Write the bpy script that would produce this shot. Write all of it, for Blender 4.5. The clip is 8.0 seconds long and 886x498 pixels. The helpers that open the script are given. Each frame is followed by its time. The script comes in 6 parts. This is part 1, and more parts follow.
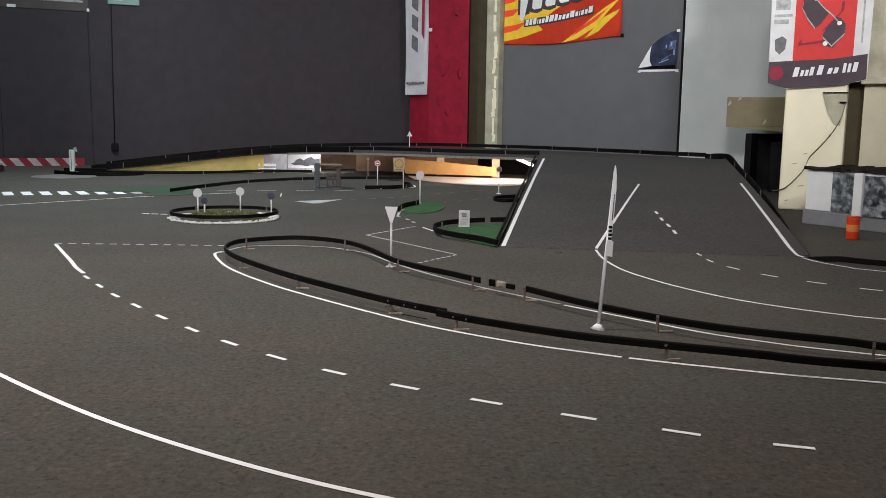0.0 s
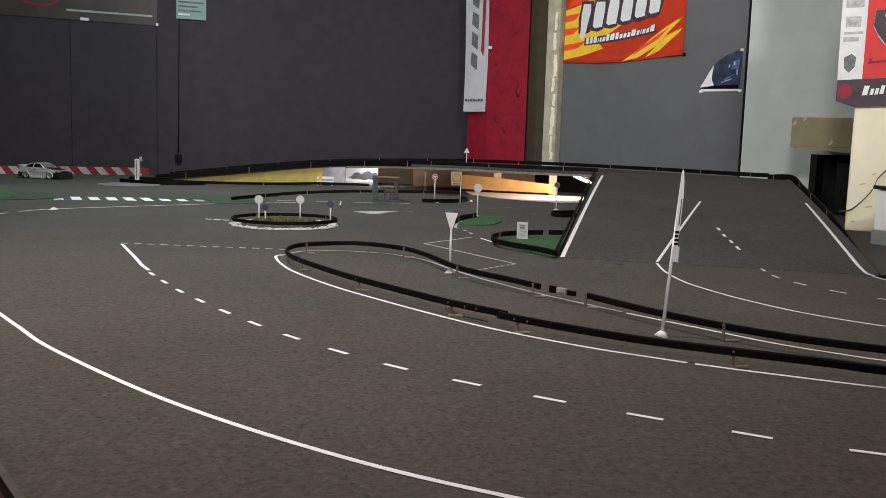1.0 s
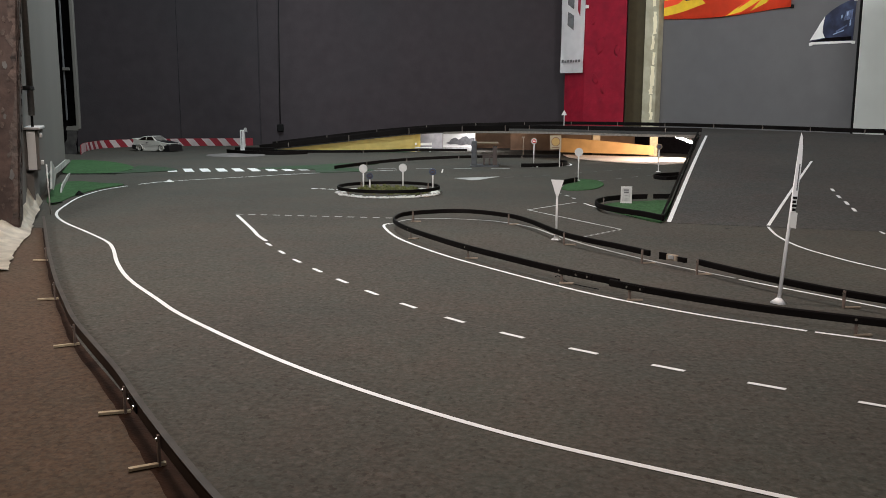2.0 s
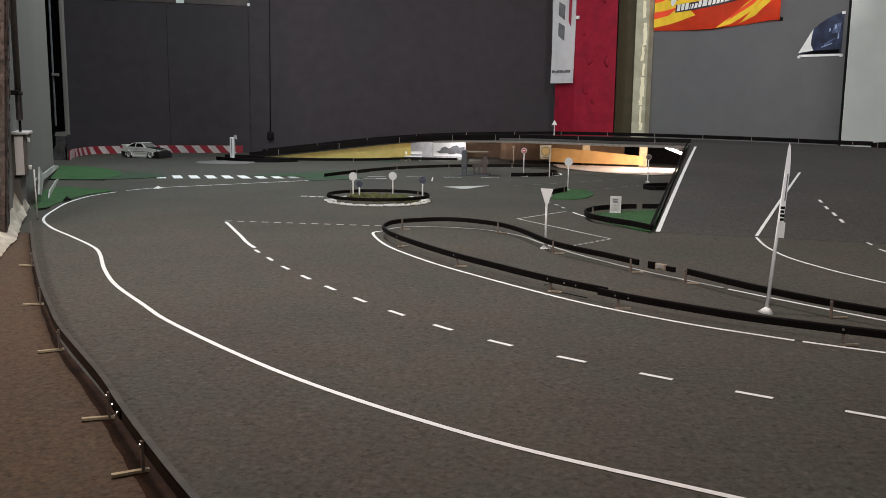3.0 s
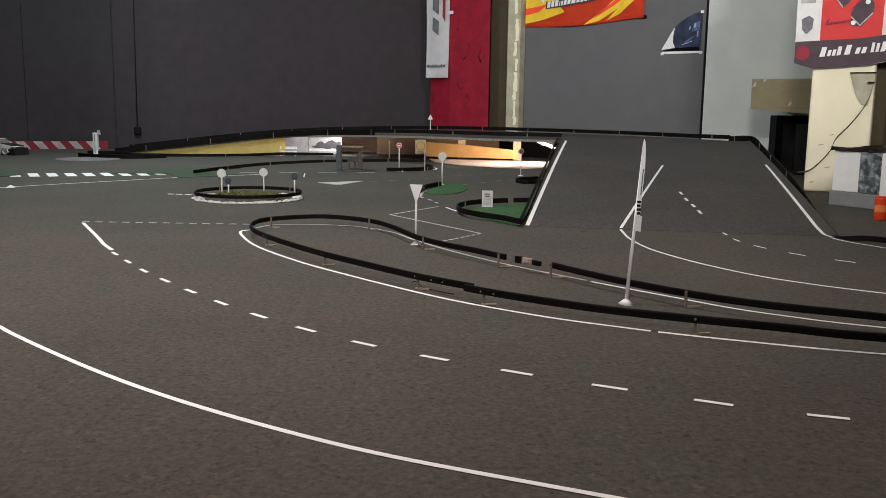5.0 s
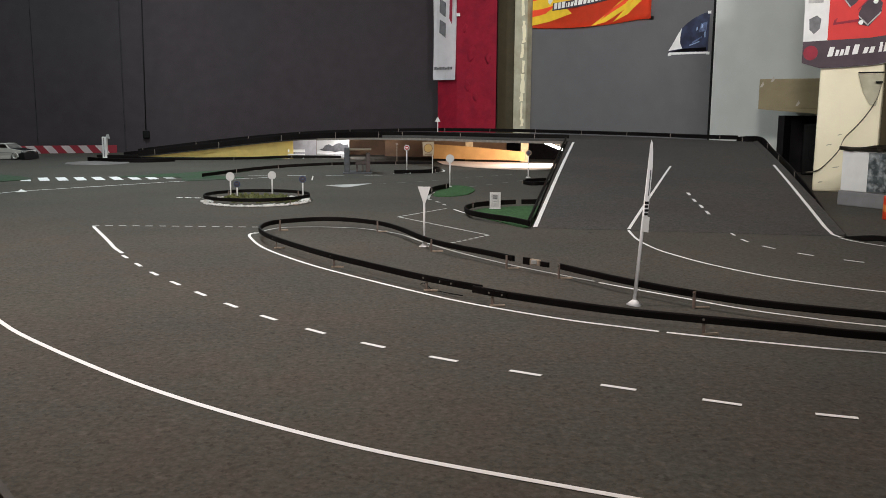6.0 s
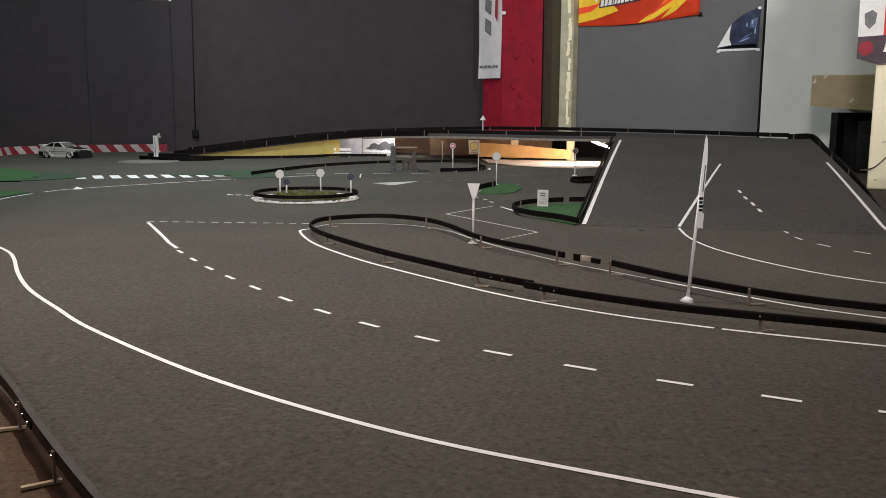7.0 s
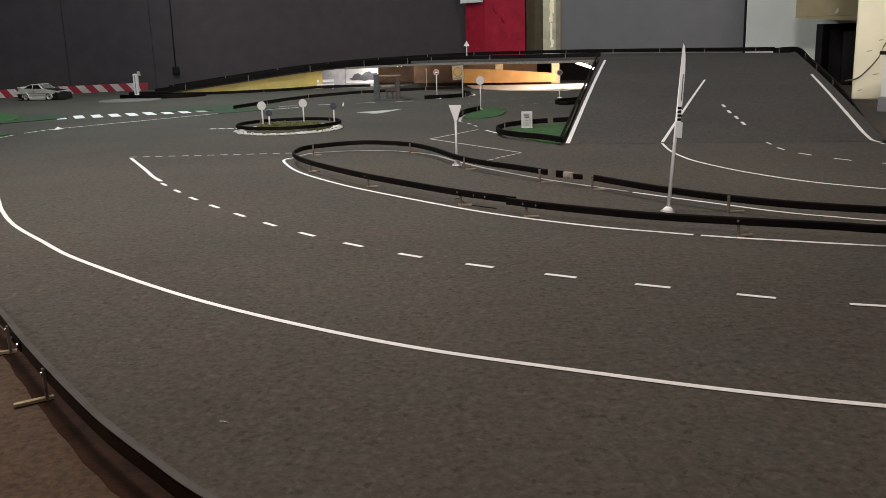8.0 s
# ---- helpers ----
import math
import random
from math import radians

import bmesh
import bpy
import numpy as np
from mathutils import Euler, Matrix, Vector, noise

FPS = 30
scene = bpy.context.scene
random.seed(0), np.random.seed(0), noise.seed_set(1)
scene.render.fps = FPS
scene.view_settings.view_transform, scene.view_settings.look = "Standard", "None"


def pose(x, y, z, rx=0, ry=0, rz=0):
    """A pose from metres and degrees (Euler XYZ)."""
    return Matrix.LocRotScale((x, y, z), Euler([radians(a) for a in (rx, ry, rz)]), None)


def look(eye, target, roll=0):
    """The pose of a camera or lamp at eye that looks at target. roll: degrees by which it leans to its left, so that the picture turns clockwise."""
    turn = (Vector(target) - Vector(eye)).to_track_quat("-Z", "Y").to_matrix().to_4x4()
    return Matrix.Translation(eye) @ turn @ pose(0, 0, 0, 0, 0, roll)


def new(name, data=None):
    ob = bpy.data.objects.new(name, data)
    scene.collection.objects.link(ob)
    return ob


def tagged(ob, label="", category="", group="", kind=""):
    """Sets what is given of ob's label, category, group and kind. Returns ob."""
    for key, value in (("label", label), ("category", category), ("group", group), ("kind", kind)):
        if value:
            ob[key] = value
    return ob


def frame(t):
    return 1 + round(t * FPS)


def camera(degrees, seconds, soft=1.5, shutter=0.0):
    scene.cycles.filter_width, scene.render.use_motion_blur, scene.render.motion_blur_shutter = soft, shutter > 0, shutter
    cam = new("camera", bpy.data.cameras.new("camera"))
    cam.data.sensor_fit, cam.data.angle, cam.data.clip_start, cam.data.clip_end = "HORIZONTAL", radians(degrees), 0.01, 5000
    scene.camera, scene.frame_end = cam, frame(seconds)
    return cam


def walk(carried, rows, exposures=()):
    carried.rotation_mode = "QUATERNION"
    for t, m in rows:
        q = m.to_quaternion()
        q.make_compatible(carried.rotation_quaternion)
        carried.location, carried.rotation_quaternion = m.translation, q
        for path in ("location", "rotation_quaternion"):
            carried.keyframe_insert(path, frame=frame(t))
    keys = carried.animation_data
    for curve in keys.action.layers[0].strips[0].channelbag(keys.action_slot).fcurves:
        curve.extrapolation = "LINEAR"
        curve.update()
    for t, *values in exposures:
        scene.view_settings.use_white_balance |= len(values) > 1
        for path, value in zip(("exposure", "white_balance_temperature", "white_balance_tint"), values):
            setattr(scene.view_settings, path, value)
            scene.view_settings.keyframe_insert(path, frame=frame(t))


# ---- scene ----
cam = camera(53.6, 8.0, soft=0.72)
PATH = [
    (0, (0.216, -0.064, 0.478), (0.293, 1.915, 0.1962), 0.8),
    (0.5, (0.207, -0.069, 0.449), (0.232, 1.914, 0.1862), 1.8),
    (1, (0.193, -0.063, 0.43), (0.15, 1.923, 0.1922), 1.8),
    (1.4, (0.168, -0.094, 0.449), (-0.016, 1.867, 0.0982), -0.3),
    (1.5, (0.167, -0.097, 0.448), (-0.055, 1.861, 0.0982), -0.2),
    (1.7, (0.16, -0.098, 0.45), (-0.093, 1.857, 0.1092), 0.0),
    (2.8, (0.15, -0.1, 0.446), (-0.091, 1.863, 0.1432), 0.8),
    (3, (0.156, -0.095, 0.445), (-0.076, 1.868, 0.1412), 0.7),
    (3.5, (0.16, -0.088, 0.444), (-0.022, 1.879, 0.1292), 0.6),
    (4, (0.184, -0.086, 0.447), (0.137, 1.887, 0.1222), 0.7),
    (4.5, (0.198, -0.068, 0.446), (0.224, 1.907, 0.1302), 1.0),
    (4.7, (0.195, -0.067, 0.449), (0.226, 1.908, 0.1332), 0.9),
    (5.8, (0.197, -0.069, 0.453), (0.227, 1.908, 0.1462), 0.3),
    (6, (0.194, -0.076, 0.452), (0.211, 1.901, 0.1422), 0.4),
    (6.5, (0.185, -0.084, 0.453), (0.155, 1.893, 0.1492), 0.8),
    (7, (0.172, -0.086, 0.444), (0.092, 1.888, 0.1322), 0.2),
    (7.5, (0.165, -0.11, 0.43), (0.031, 1.852, 0.0652), -0.4),
    (7.7, (0.18, -0.111, 0.426), (0.066, 1.845, 0.0222), -0.7),
    (8, (0.193, -0.106, 0.416), (0.131, 1.839, -0.0478), -1.9),
]
walk(cam, [(t, look(eye, target, roll)) for t, eye, target, roll in PATH], [(0, 0, 6230, 13), (0.5, 0, 6250, 13), (1.5, 0, 6480, 12.5), (3, 0, 6480, 12.5), (6, 0, 6500, 12.5), (8, 0, 6680, 13)])

# ---- world and lights ----
world = bpy.data.worlds.new("world")
scene.world = world
world.use_nodes = True
world.node_tree.nodes["Background"].inputs[0].default_value = (0.9, 0.95, 1.0, 1)
world.node_tree.nodes["Background"].inputs[1].default_value = 0.02


def area_lamp(name, at, target, size_x, size_y, watts, colour):
    data = bpy.data.lights.new(name, "AREA")
    data.shape, data.size, data.size_y, data.energy, data.color = "RECTANGLE", size_x, size_y, watts, colour
    ob = new(name, data)
    ob.matrix_world = look(at, target)
    return ob


CEILING_LAMPS = [(-1.5, 4.0), (-0.60, 2.1), (-2.0, 6.8), (2.2, 6.0), (-1.6, 0.2)]
LAMP_WATTS = [25, 71, 106, 7, 25]
LAMP_COLOURS = [(0.66, 0.96, 1.0), (1.0, 0.868, 0.79), (0.86, 0.98, 1.0), (0.96, 0.96, 0.98), (1.0, 0.74, 0.54)]
for (lx, ly), watts, tone in zip(CEILING_LAMPS, LAMP_WATTS, LAMP_COLOURS):
    area_lamp("ceiling_tube_light", (lx, ly, 3.28), (lx, ly, 0), 0.9, 0.2, watts, tone)
# added fill lights at the rear, unseen, to brighten the far walls
FILLS = [(-0.6, -2.2), (1.6, -2.2)]
FILL_AIMS = [(-0.5, 8.0, 1.85), (2.3, 7.5, 2.1)]
for (lx, ly), aim, watts, cone in zip(FILLS, FILL_AIMS, (76, 26), (75, 40)):
    area_lamp("wall_fill_light", (lx, ly + 0.05, 2.7), aim, 0.7, 0.4, watts, (0.99, 0.97, 0.95)).data.spread = radians(cone)


# ---- materials ----
def material(name, colour, rough=0.6, metal=0.0, vary=0.15, scale=30.0, bump=0.0, bump_scale=200.0, bump_depth=0.004, emit=0.0, patch=0.0, patch_scale=2.5,
             patch_colour=None, detail=4.0, gloss=None):
    m = bpy.data.materials.new(name)
    m.use_nodes = True
    nt = m.node_tree
    b = nt.nodes["Principled BSDF"]
    b.inputs["Roughness"].default_value, b.inputs["Metallic"].default_value = rough, metal
    if gloss is not None:
        b.inputs["Specular IOR Level"].default_value = gloss
    co = nt.nodes.new("ShaderNodeTexCoord")
    n1 = nt.nodes.new("ShaderNodeTexNoise")
    n1.inputs["Scale"].default_value, n1.inputs["Detail"].default_value = scale, detail
    nt.links.new(co.outputs["Object"], n1.inputs["Vector"])
    ramp = nt.nodes.new("ShaderNodeValToRGB")
    ramp.color_ramp.elements[0].position, ramp.color_ramp.elements[1].position = 0.3, 0.7
    ramp.color_ramp.elements[0].color = (*[c * (1 - vary) for c in colour], 1)
    ramp.color_ramp.elements[1].color = (*[min(1, c * (1 + vary)) for c in colour], 1)
    nt.links.new(n1.outputs["Fac"], ramp.inputs["Fac"])
    out = ramp.outputs["Color"]
    if patch:
        n2 = nt.nodes.new("ShaderNodeTexNoise")
        n2.inputs["Scale"].default_value, n2.inputs["Detail"].default_value = patch_scale, 6.0
        nt.links.new(co.outputs["Object"], n2.inputs["Vector"])
        r2 = nt.nodes.new("ShaderNodeValToRGB")
        r2.color_ramp.elements[0].position, r2.color_ramp.elements[1].position = 0.45, 0.72
        r2.color_ramp.elements[0].color, r2.color_ramp.elements[1].color = (0, 0, 0, 1), (patch, patch, patch, 1)
        nt.links.new(n2.outputs["Fac"], r2.inputs["Fac"])
        mix = nt.nodes.new("ShaderNodeMix")
        mix.data_type = "RGBA"
        nt.links.new(r2.outputs["Color"], mix.inputs["Factor"])
        nt.links.new(out, mix.inputs["A"])
        pc = patch_colour or [c * 0.6 for c in colour]
        mix.inputs["B"].default_value = (*pc, 1)
        out = mix.outputs["Result"]
    nt.links.new(out, b.inputs["Base Color"])
    if bump:
        n3 = nt.nodes.new("ShaderNodeTexNoise")
        n3.inputs["Scale"].default_value, n3.inputs["Detail"].default_value = bump_scale, 3.0
        nt.links.new(co.outputs["Object"], n3.inputs["Vector"])
        bp = nt.nodes.new("ShaderNodeBump")
        bp.inputs["Strength"].default_value, bp.inputs["Distance"].default_value = bump, bump_depth
        nt.links.new(n3.outputs["Fac"], bp.inputs["Height"])
        nt.links.new(bp.outputs["Normal"], b.inputs["Normal"])
    if emit:
        b.inputs["Emission Color"].default_value = (*colour, 1)
        b.inputs["Emission Strength"].default_value = emit
    return m


def carpet_material(name, dark, light, warm, cool):
    """Needle-felt carpet: fibre flecks, centimetre clumps in warm and cool tones, slow wear."""
    m = bpy.data.materials.new(name)
    m.use_nodes = True
    nt = m.node_tree
    b = nt.nodes["Principled BSDF"]
    b.inputs["Roughness"].default_value = 0.95
    b.inputs["Specular IOR Level"].default_value = 0.12
    co = nt.nodes.new("ShaderNodeTexCoord")

    def noise_at(scale, detail, rough=0.55, stretch=1.0):
        mp = nt.nodes.new("ShaderNodeMapping")
        mp.inputs["Scale"].default_value = (1.0, stretch, 1.0)
        nt.links.new(co.outputs["Object"], mp.inputs["Vector"])
        n = nt.nodes.new("ShaderNodeTexNoise")
        n.inputs["Scale"].default_value, n.inputs["Detail"].default_value, n.inputs["Roughness"].default_value = scale, detail, rough
        nt.links.new(mp.outputs["Vector"], n.inputs["Vector"])
        return n.outputs["Fac"]

    def ramp_of(fac, a, b_, lo, hi):
        r = nt.nodes.new("ShaderNodeValToRGB")
        r.color_ramp.elements[0].position, r.color_ramp.elements[1].position = lo, hi
        r.color_ramp.elements[0].color, r.color_ramp.elements[1].color = (*a, 1), (*b_, 1)
        nt.links.new(fac, r.inputs["Fac"])
        return r.outputs["Color"]

    def blend(kind, amount, a, c):
        x = nt.nodes.new("ShaderNodeMix")
        x.data_type, x.blend_type = "RGBA", kind
        x.inputs["Factor"].default_value = amount
        nt.links.new(a, x.inputs["A"])
        nt.links.new(c, x.inputs["B"])
        return x.outputs["Result"]

    def flecks(scale, spread):
        """Random tone for each small tuft."""
        wob = nt.nodes.new("ShaderNodeTexNoise")
        wob.inputs["Scale"].default_value, wob.inputs["Detail"].default_value = scale * 0.8, 2.0
        nt.links.new(co.outputs["Object"], wob.inputs["Vector"])
        off = nt.nodes.new("ShaderNodeVectorMath")
        off.operation = "MULTIPLY_ADD"
        off.inputs[1].default_value = (spread / scale,) * 3
        nap = nt.nodes.new("ShaderNodeMapping")
        nap.inputs["Scale"].default_value = (1.0, 0.85, 1.0)
        nt.links.new(co.outputs["Object"], nap.inputs["Vector"])
        nt.links.new(wob.outputs["Color"], off.inputs[0])
        nt.links.new(nap.outputs["Vector"], off.inputs[2])
        v = nt.nodes.new("ShaderNodeTexVoronoi")
        v.inputs["Scale"].default_value = scale
        nt.links.new(off.outputs["Vector"], v.inputs["Vector"])
        sep = nt.nodes.new("ShaderNodeSeparateColor")
        nt.links.new(v.outputs["Color"], sep.inputs["Color"])
        return sep.outputs

    tuft = flecks(210.0, 1.2)
    fine = tuft["Red"]
    base = ramp_of(noise_at(240.0, 4.0, 0.7, 0.85), dark, light, 0.30, 0.70)
    hue = ramp_of(tuft["Blue"], warm, cool, 0.3, 0.7)
    base = blend("MIX", 0.78, base, hue)
    base = blend("MULTIPLY", 1.0, base, ramp_of(fine, (0.91, 0.905, 0.90), (1.08, 1.08, 1.08), 0.05, 0.95))
    big = flecks(115.0, 2.2)
    base = blend("MULTIPLY", 1.0, base, ramp_of(noise_at(88.0, 3.0, 0.6), (0.82, 0.808, 0.797), (1.18, 1.18, 1.18), 0.34, 0.66))
    base = blend("MULTIPLY", 1.0, base, ramp_of(big["Green"], (1.0, 1.0, 1.0), (1.16, 1.15, 1.14), 0.92, 0.98))
    speck = flecks(160.0, 1.6)
    base = blend("MULTIPLY", 1.0, base, ramp_of(speck["Green"], (0.78, 0.755, 0.74), (1.015, 1.015, 1.015), 0.02, 0.09))
    tone = ramp_of(noise_at(13.0, 3.0, 0.6), (1.022, 0.994, 0.982), (0.982, 1.009, 1.0), 0.38, 0.62)
    base = blend("MULTIPLY", 1.0, base, ramp_of(noise_at(30.0, 4.0, 0.65), (0.955, 0.955, 0.95), (1.045, 1.045, 1.045), 0.38, 0.62))
    base = blend("MULTIPLY", 1.0, base, tone)
    worn = ramp_of(noise_at(1.3, 4.0), (0.9, 0.9, 0.92), (1.08, 1.06, 1.04), 0.35, 0.65)
    base = blend("MULTIPLY", 1.0, base, ramp_of(noise_at(3.1, 3.0), (1.03, 0.99, 0.98), (0.975, 1.01, 1.01), 0.36, 0.64))
    base = blend("MULTIPLY", 1.0, base, worn)
    nt.links.new(base, b.inputs["Base Color"])
    bp = nt.nodes.new("ShaderNodeBump")
    bp.inputs["Strength"].default_value, bp.inputs["Distance"].default_value = 0.28, 0.002
    nt.links.new(fine, bp.inputs["Height"])
    nt.links.new(bp.outputs["Normal"], b.inputs["Normal"])
    return m


M_CARPET = carpet_material("grey_carpet", (0.054, 0.050, 0.0445), (0.108, 0.102, 0.0915), (0.083, 0.0765, 0.067), (0.078, 0.077, 0.069))
# the grey carpet made a little cooler and darker for deck and ramp
M_DECKFELT = carpet_material("cool_dark_deck_felt", (0.050, 0.0475, 0.0460), (0.090, 0.087, 0.085), (0.072, 0.068, 0.0655), (0.068, 0.068, 0.067))
M_BROWN = carpet_material("brown_carpet", (0.054, 0.037, 0.027), (0.118, 0.086, 0.064), (0.098, 0.067, 0.048), (0.086, 0.065, 0.051))
M_PLASTICSHEET = material("crumpled_white_sheet", (0.80, 0.75, 0.65), 0.45, vary=0.2, scale=22, bump=0.8, bump_scale=30, patch=0.5, patch_scale=9, patch_colour=(0.42, 0.36, 0.28))
M_JOINT = material("grey_wall_joint", (0.033, 0.030, 0.034), 0.9, vary=0.4, scale=9, gloss=0.1)
M_GREEN = material("green_felt", (0.052, 0.115, 0.05), 0.95, vary=0.35, scale=90, bump=0.4, gloss=0.1, patch=0.5, patch_scale=6)
M_TAPE = material("white_tape", (0.93, 0.93, 0.93), 0.5, vary=0.03, scale=40, patch=0.15, patch_scale=9, patch_colour=(0.5, 0.49, 0.47))
M_CHALK = material("worn_white_tape", (0.5, 0.5, 0.49), 0.7, vary=0.15, scale=60, patch=0.6, patch_scale=14, patch_colour=(0.2, 0.2, 0.2))
M_BLACK = material("black_plastic", (0.0048, 0.0038, 0.0036), 0.6, vary=0.3, scale=12, bump=0.1, gloss=0.08, patch=0.35, patch_scale=5, patch_colour=(0.012, 0.010, 0.009))
M_BANDBROWN = material("dark_brown_plastic", (0.015, 0.009, 0.007), 0.5, vary=0.3, scale=14, gloss=0.2, patch=0.5, patch_scale=7, patch_colour=(0.036, 0.020, 0.013))
# highlight along the band's top, put into a lighter rim colour
M_RIM = material("lit_rim_plastic", (0.062, 0.050, 0.042), 0.6, vary=0.3, scale=25, gloss=0.2, patch=0.5, patch_colour=(0.07, 0.058, 0.05))
M_CLIP = material("smoky_clear_plastic", (0.16, 0.135, 0.12), 0.3, vary=0.2, scale=80)
M_STEEL = material("zinc_screw", (0.65, 0.63, 0.6), 0.25, metal=1.0, vary=0.1)
M_WOOD = material("raw_pine", (0.42, 0.30, 0.17), 0.7, vary=0.25, scale=35, bump=0.2, patch=0.4, patch_scale=8)
M_STICKDARK = material("grey_brown_stick", (0.30, 0.235, 0.175), 0.8, vary=0.3, scale=60)
M_STICK = material("pale_wood_stick", (0.40, 0.32, 0.21), 0.8, vary=0.25, scale=60)
M_GREENDARK = material("worn_dark_green_felt", (0.05, 0.085, 0.05), 0.95, vary=0.35, scale=70, gloss=0.1, bump=0.3, patch=0.9, patch_scale=4, patch_colour=(0.072, 0.076, 0.069))
M_FAINT = material("faint_worn_paint", (0.20, 0.20, 0.20), 0.9, vary=0.3, scale=50, patch=0.7, patch_scale=12, patch_colour=(0.09, 0.09, 0.09))
M_MDF = material("orange_stained_board", (0.46, 0.25, 0.085), 0.6, vary=0.12, scale=14, patch=0.4, patch_scale=3, patch_colour=(0.36, 0.18, 0.06))
M_BROWNBOARD = material("brown_hardboard", (0.20, 0.108, 0.055), 0.7, vary=0.2, scale=12, patch=0.5, patch_scale=3)
M_YELLOW = material("yellow_board", (0.84, 0.64, 0.20), 0.7, vary=0.1, scale=12, patch=0.4, patch_scale=4, patch_colour=(0.72, 0.58, 0.24))
M_EDGE = material("plywood_edge", (0.17, 0.15, 0.13), 0.8, vary=0.25, scale=50)
M_DECKSIDE = material("dark_grey_side_board", (0.09, 0.086, 0.08), 0.8, vary=0.3, scale=15, patch=0.4, patch_colour=(0.035, 0.034, 0.033))
M_DARKWALL = material("charcoal_wall_paint", (0.0500, 0.0415, 0.0463), 0.85, vary=0.10, scale=8, bump=0.3, bump_scale=60, gloss=0.25, patch=0.5, patch_scale=1.1, patch_colour=(0.046, 0.044, 0.048))
M_GREYWALL = material("mid_grey_wall_paint", (0.124, 0.123, 0.127), 0.8, vary=0.05, scale=6, bump=0.2, bump_scale=80, gloss=0.25, patch=0.4, patch_scale=1.3, patch_colour=(0.145, 0.145, 0.147))
M_LIGHTWALL = material("light_grey_wall_paint", (0.61, 0.63, 0.60), 0.8, vary=0.04, scale=5, bump=0.25, bump_scale=50, gloss=0.25, patch=0.35, patch_scale=1.7, patch_colour=(0.56, 0.575, 0.545))
M_CHIPPED = material("chipped_brown_plaster", (0.062, 0.042, 0.034), 0.9, vary=0.7, scale=22, bump=1.0, bump_scale=40, bump_depth=0.012, patch=0.8, patch_scale=13, patch_colour=(0.095, 0.08, 0.07))
M_LEFTWALL = material("grey_plaster", (0.156, 0.146, 0.133), 0.9, vary=0.03, scale=1.5, bump=0.03, bump_scale=4, patch=0.3, patch_scale=0.8, patch_colour=(0.13, 0.122, 0.11), detail=1.0)
M_BRICKBROWN = material("rough_brown_render", (0.054, 0.033, 0.026), 0.9, vary=0.5, scale=14, bump=0.9, bump_scale=35, patch=0.7, patch_scale=6, patch_colour=(0.05, 0.036, 0.03))
M_RED = material("crimson_rough_paint", (0.265, 0.010, 0.026), 0.7, gloss=0.2, vary=0.14, scale=9, bump=0.7, bump_scale=6.5, bump_depth=0.03, patch=0.85, patch_scale=7, patch_colour=(0.19, 0.009, 0.022))
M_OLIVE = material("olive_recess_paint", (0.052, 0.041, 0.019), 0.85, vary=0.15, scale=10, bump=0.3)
M_CREAM = material("cream_paint", (0.84, 0.78, 0.57), 0.75, vary=0.05, scale=7, bump=0.5, bump_scale=30, patch=0.35, patch_scale=3.5, patch_colour=(0.74, 0.67, 0.46))
M_PEEL = material("peeling_cream_paint", (0.43, 0.41, 0.30), 0.8, vary=0.12, scale=16, bump=0.7, bump_scale=30, patch=0.8, patch_scale=6, patch_colour=(0.28, 0.25, 0.16))
M_CEIL = material("ceiling_board", (0.22, 0.22, 0.21), 0.9, vary=0.06, scale=5)
M_PAPER = material("white_paper", (0.76, 0.76, 0.74), 0.6, vary=0.04, scale=20)
M_FLAG = material("bright_white_flag_cloth", (0.86, 0.86, 0.87), 0.7, vary=0.05, scale=10)
M_SIGNCREAM = material("cream_sign_face", (0.36, 0.29, 0.19), 0.6, vary=0.08)
M_EMBLEM = material("orange_yellow_emblem", (0.42, 0.26, 0.075), 0.6, vary=0.08)
M_CLOTH = material("white_banner_cloth", (0.62, 0.61, 0.60), 0.75, vary=0.06, scale=18)
M_GREYINK = material("grey_print", (0.12, 0.12, 0.125), 0.6, vary=0.3, scale=30)
M_PALEINK = material("pale_grey_print", (0.38, 0.38, 0.37), 0.6, vary=0.3, scale=40)
M_ORANGE = material("red_orange_banner_cloth", (0.90, 0.078, 0.022), 0.65, vary=0.05, scale=15)
M_BYELLOW = material("yellow_banner_print", (0.86, 0.56, 0.03), 0.7, vary=0.08, scale=15)
M_BANNERRED = material("red_banner_cloth", (0.58, 0.032, 0.028), 0.7, vary=0.06, scale=14)
M_MAROON = material("dark_banner_print", (0.055, 0.035, 0.045), 0.7, vary=0.15, scale=20)
M_CRIMSONINK = material("crimson_print", (0.25, 0.012, 0.03), 0.7, vary=0.15, scale=30)
M_BLUE = material("navy_poster_print", (0.012, 0.015, 0.042), 0.4, vary=0.4, scale=10, patch=0.4, patch_scale=11, patch_colour=(0.07, 0.10, 0.2))
M_GLINTBLUE = material("pale_blue_glint", (0.3, 0.4, 0.58), 0.4, vary=0.3, scale=14)
M_POSTER = material("dark_brown_poster", (0.035, 0.022, 0.018), 0.5, vary=0.4, scale=5, patch=0.5, patch_scale=4, patch_colour=(0.06, 0.035, 0.02))
M_GOLD = material("ochre_print", (0.36, 0.24, 0.06), 0.6, vary=0.2, scale=20)
M_GREENPLATE = material("pale_green_plate", (0.19, 0.31, 0.27), 0.4, vary=0.06, scale=20)
M_CARD = material("tan_duct_board", (0.32, 0.265, 0.155), 0.75, vary=0.12, scale=9, patch=0.45, patch_scale=4, patch_colour=(0.17, 0.135, 0.07))
M_ALCOVE = material("near_black_alcove", (0.013, 0.012, 0.013), 0.9, vary=0.3, scale=9, gloss=0.1)
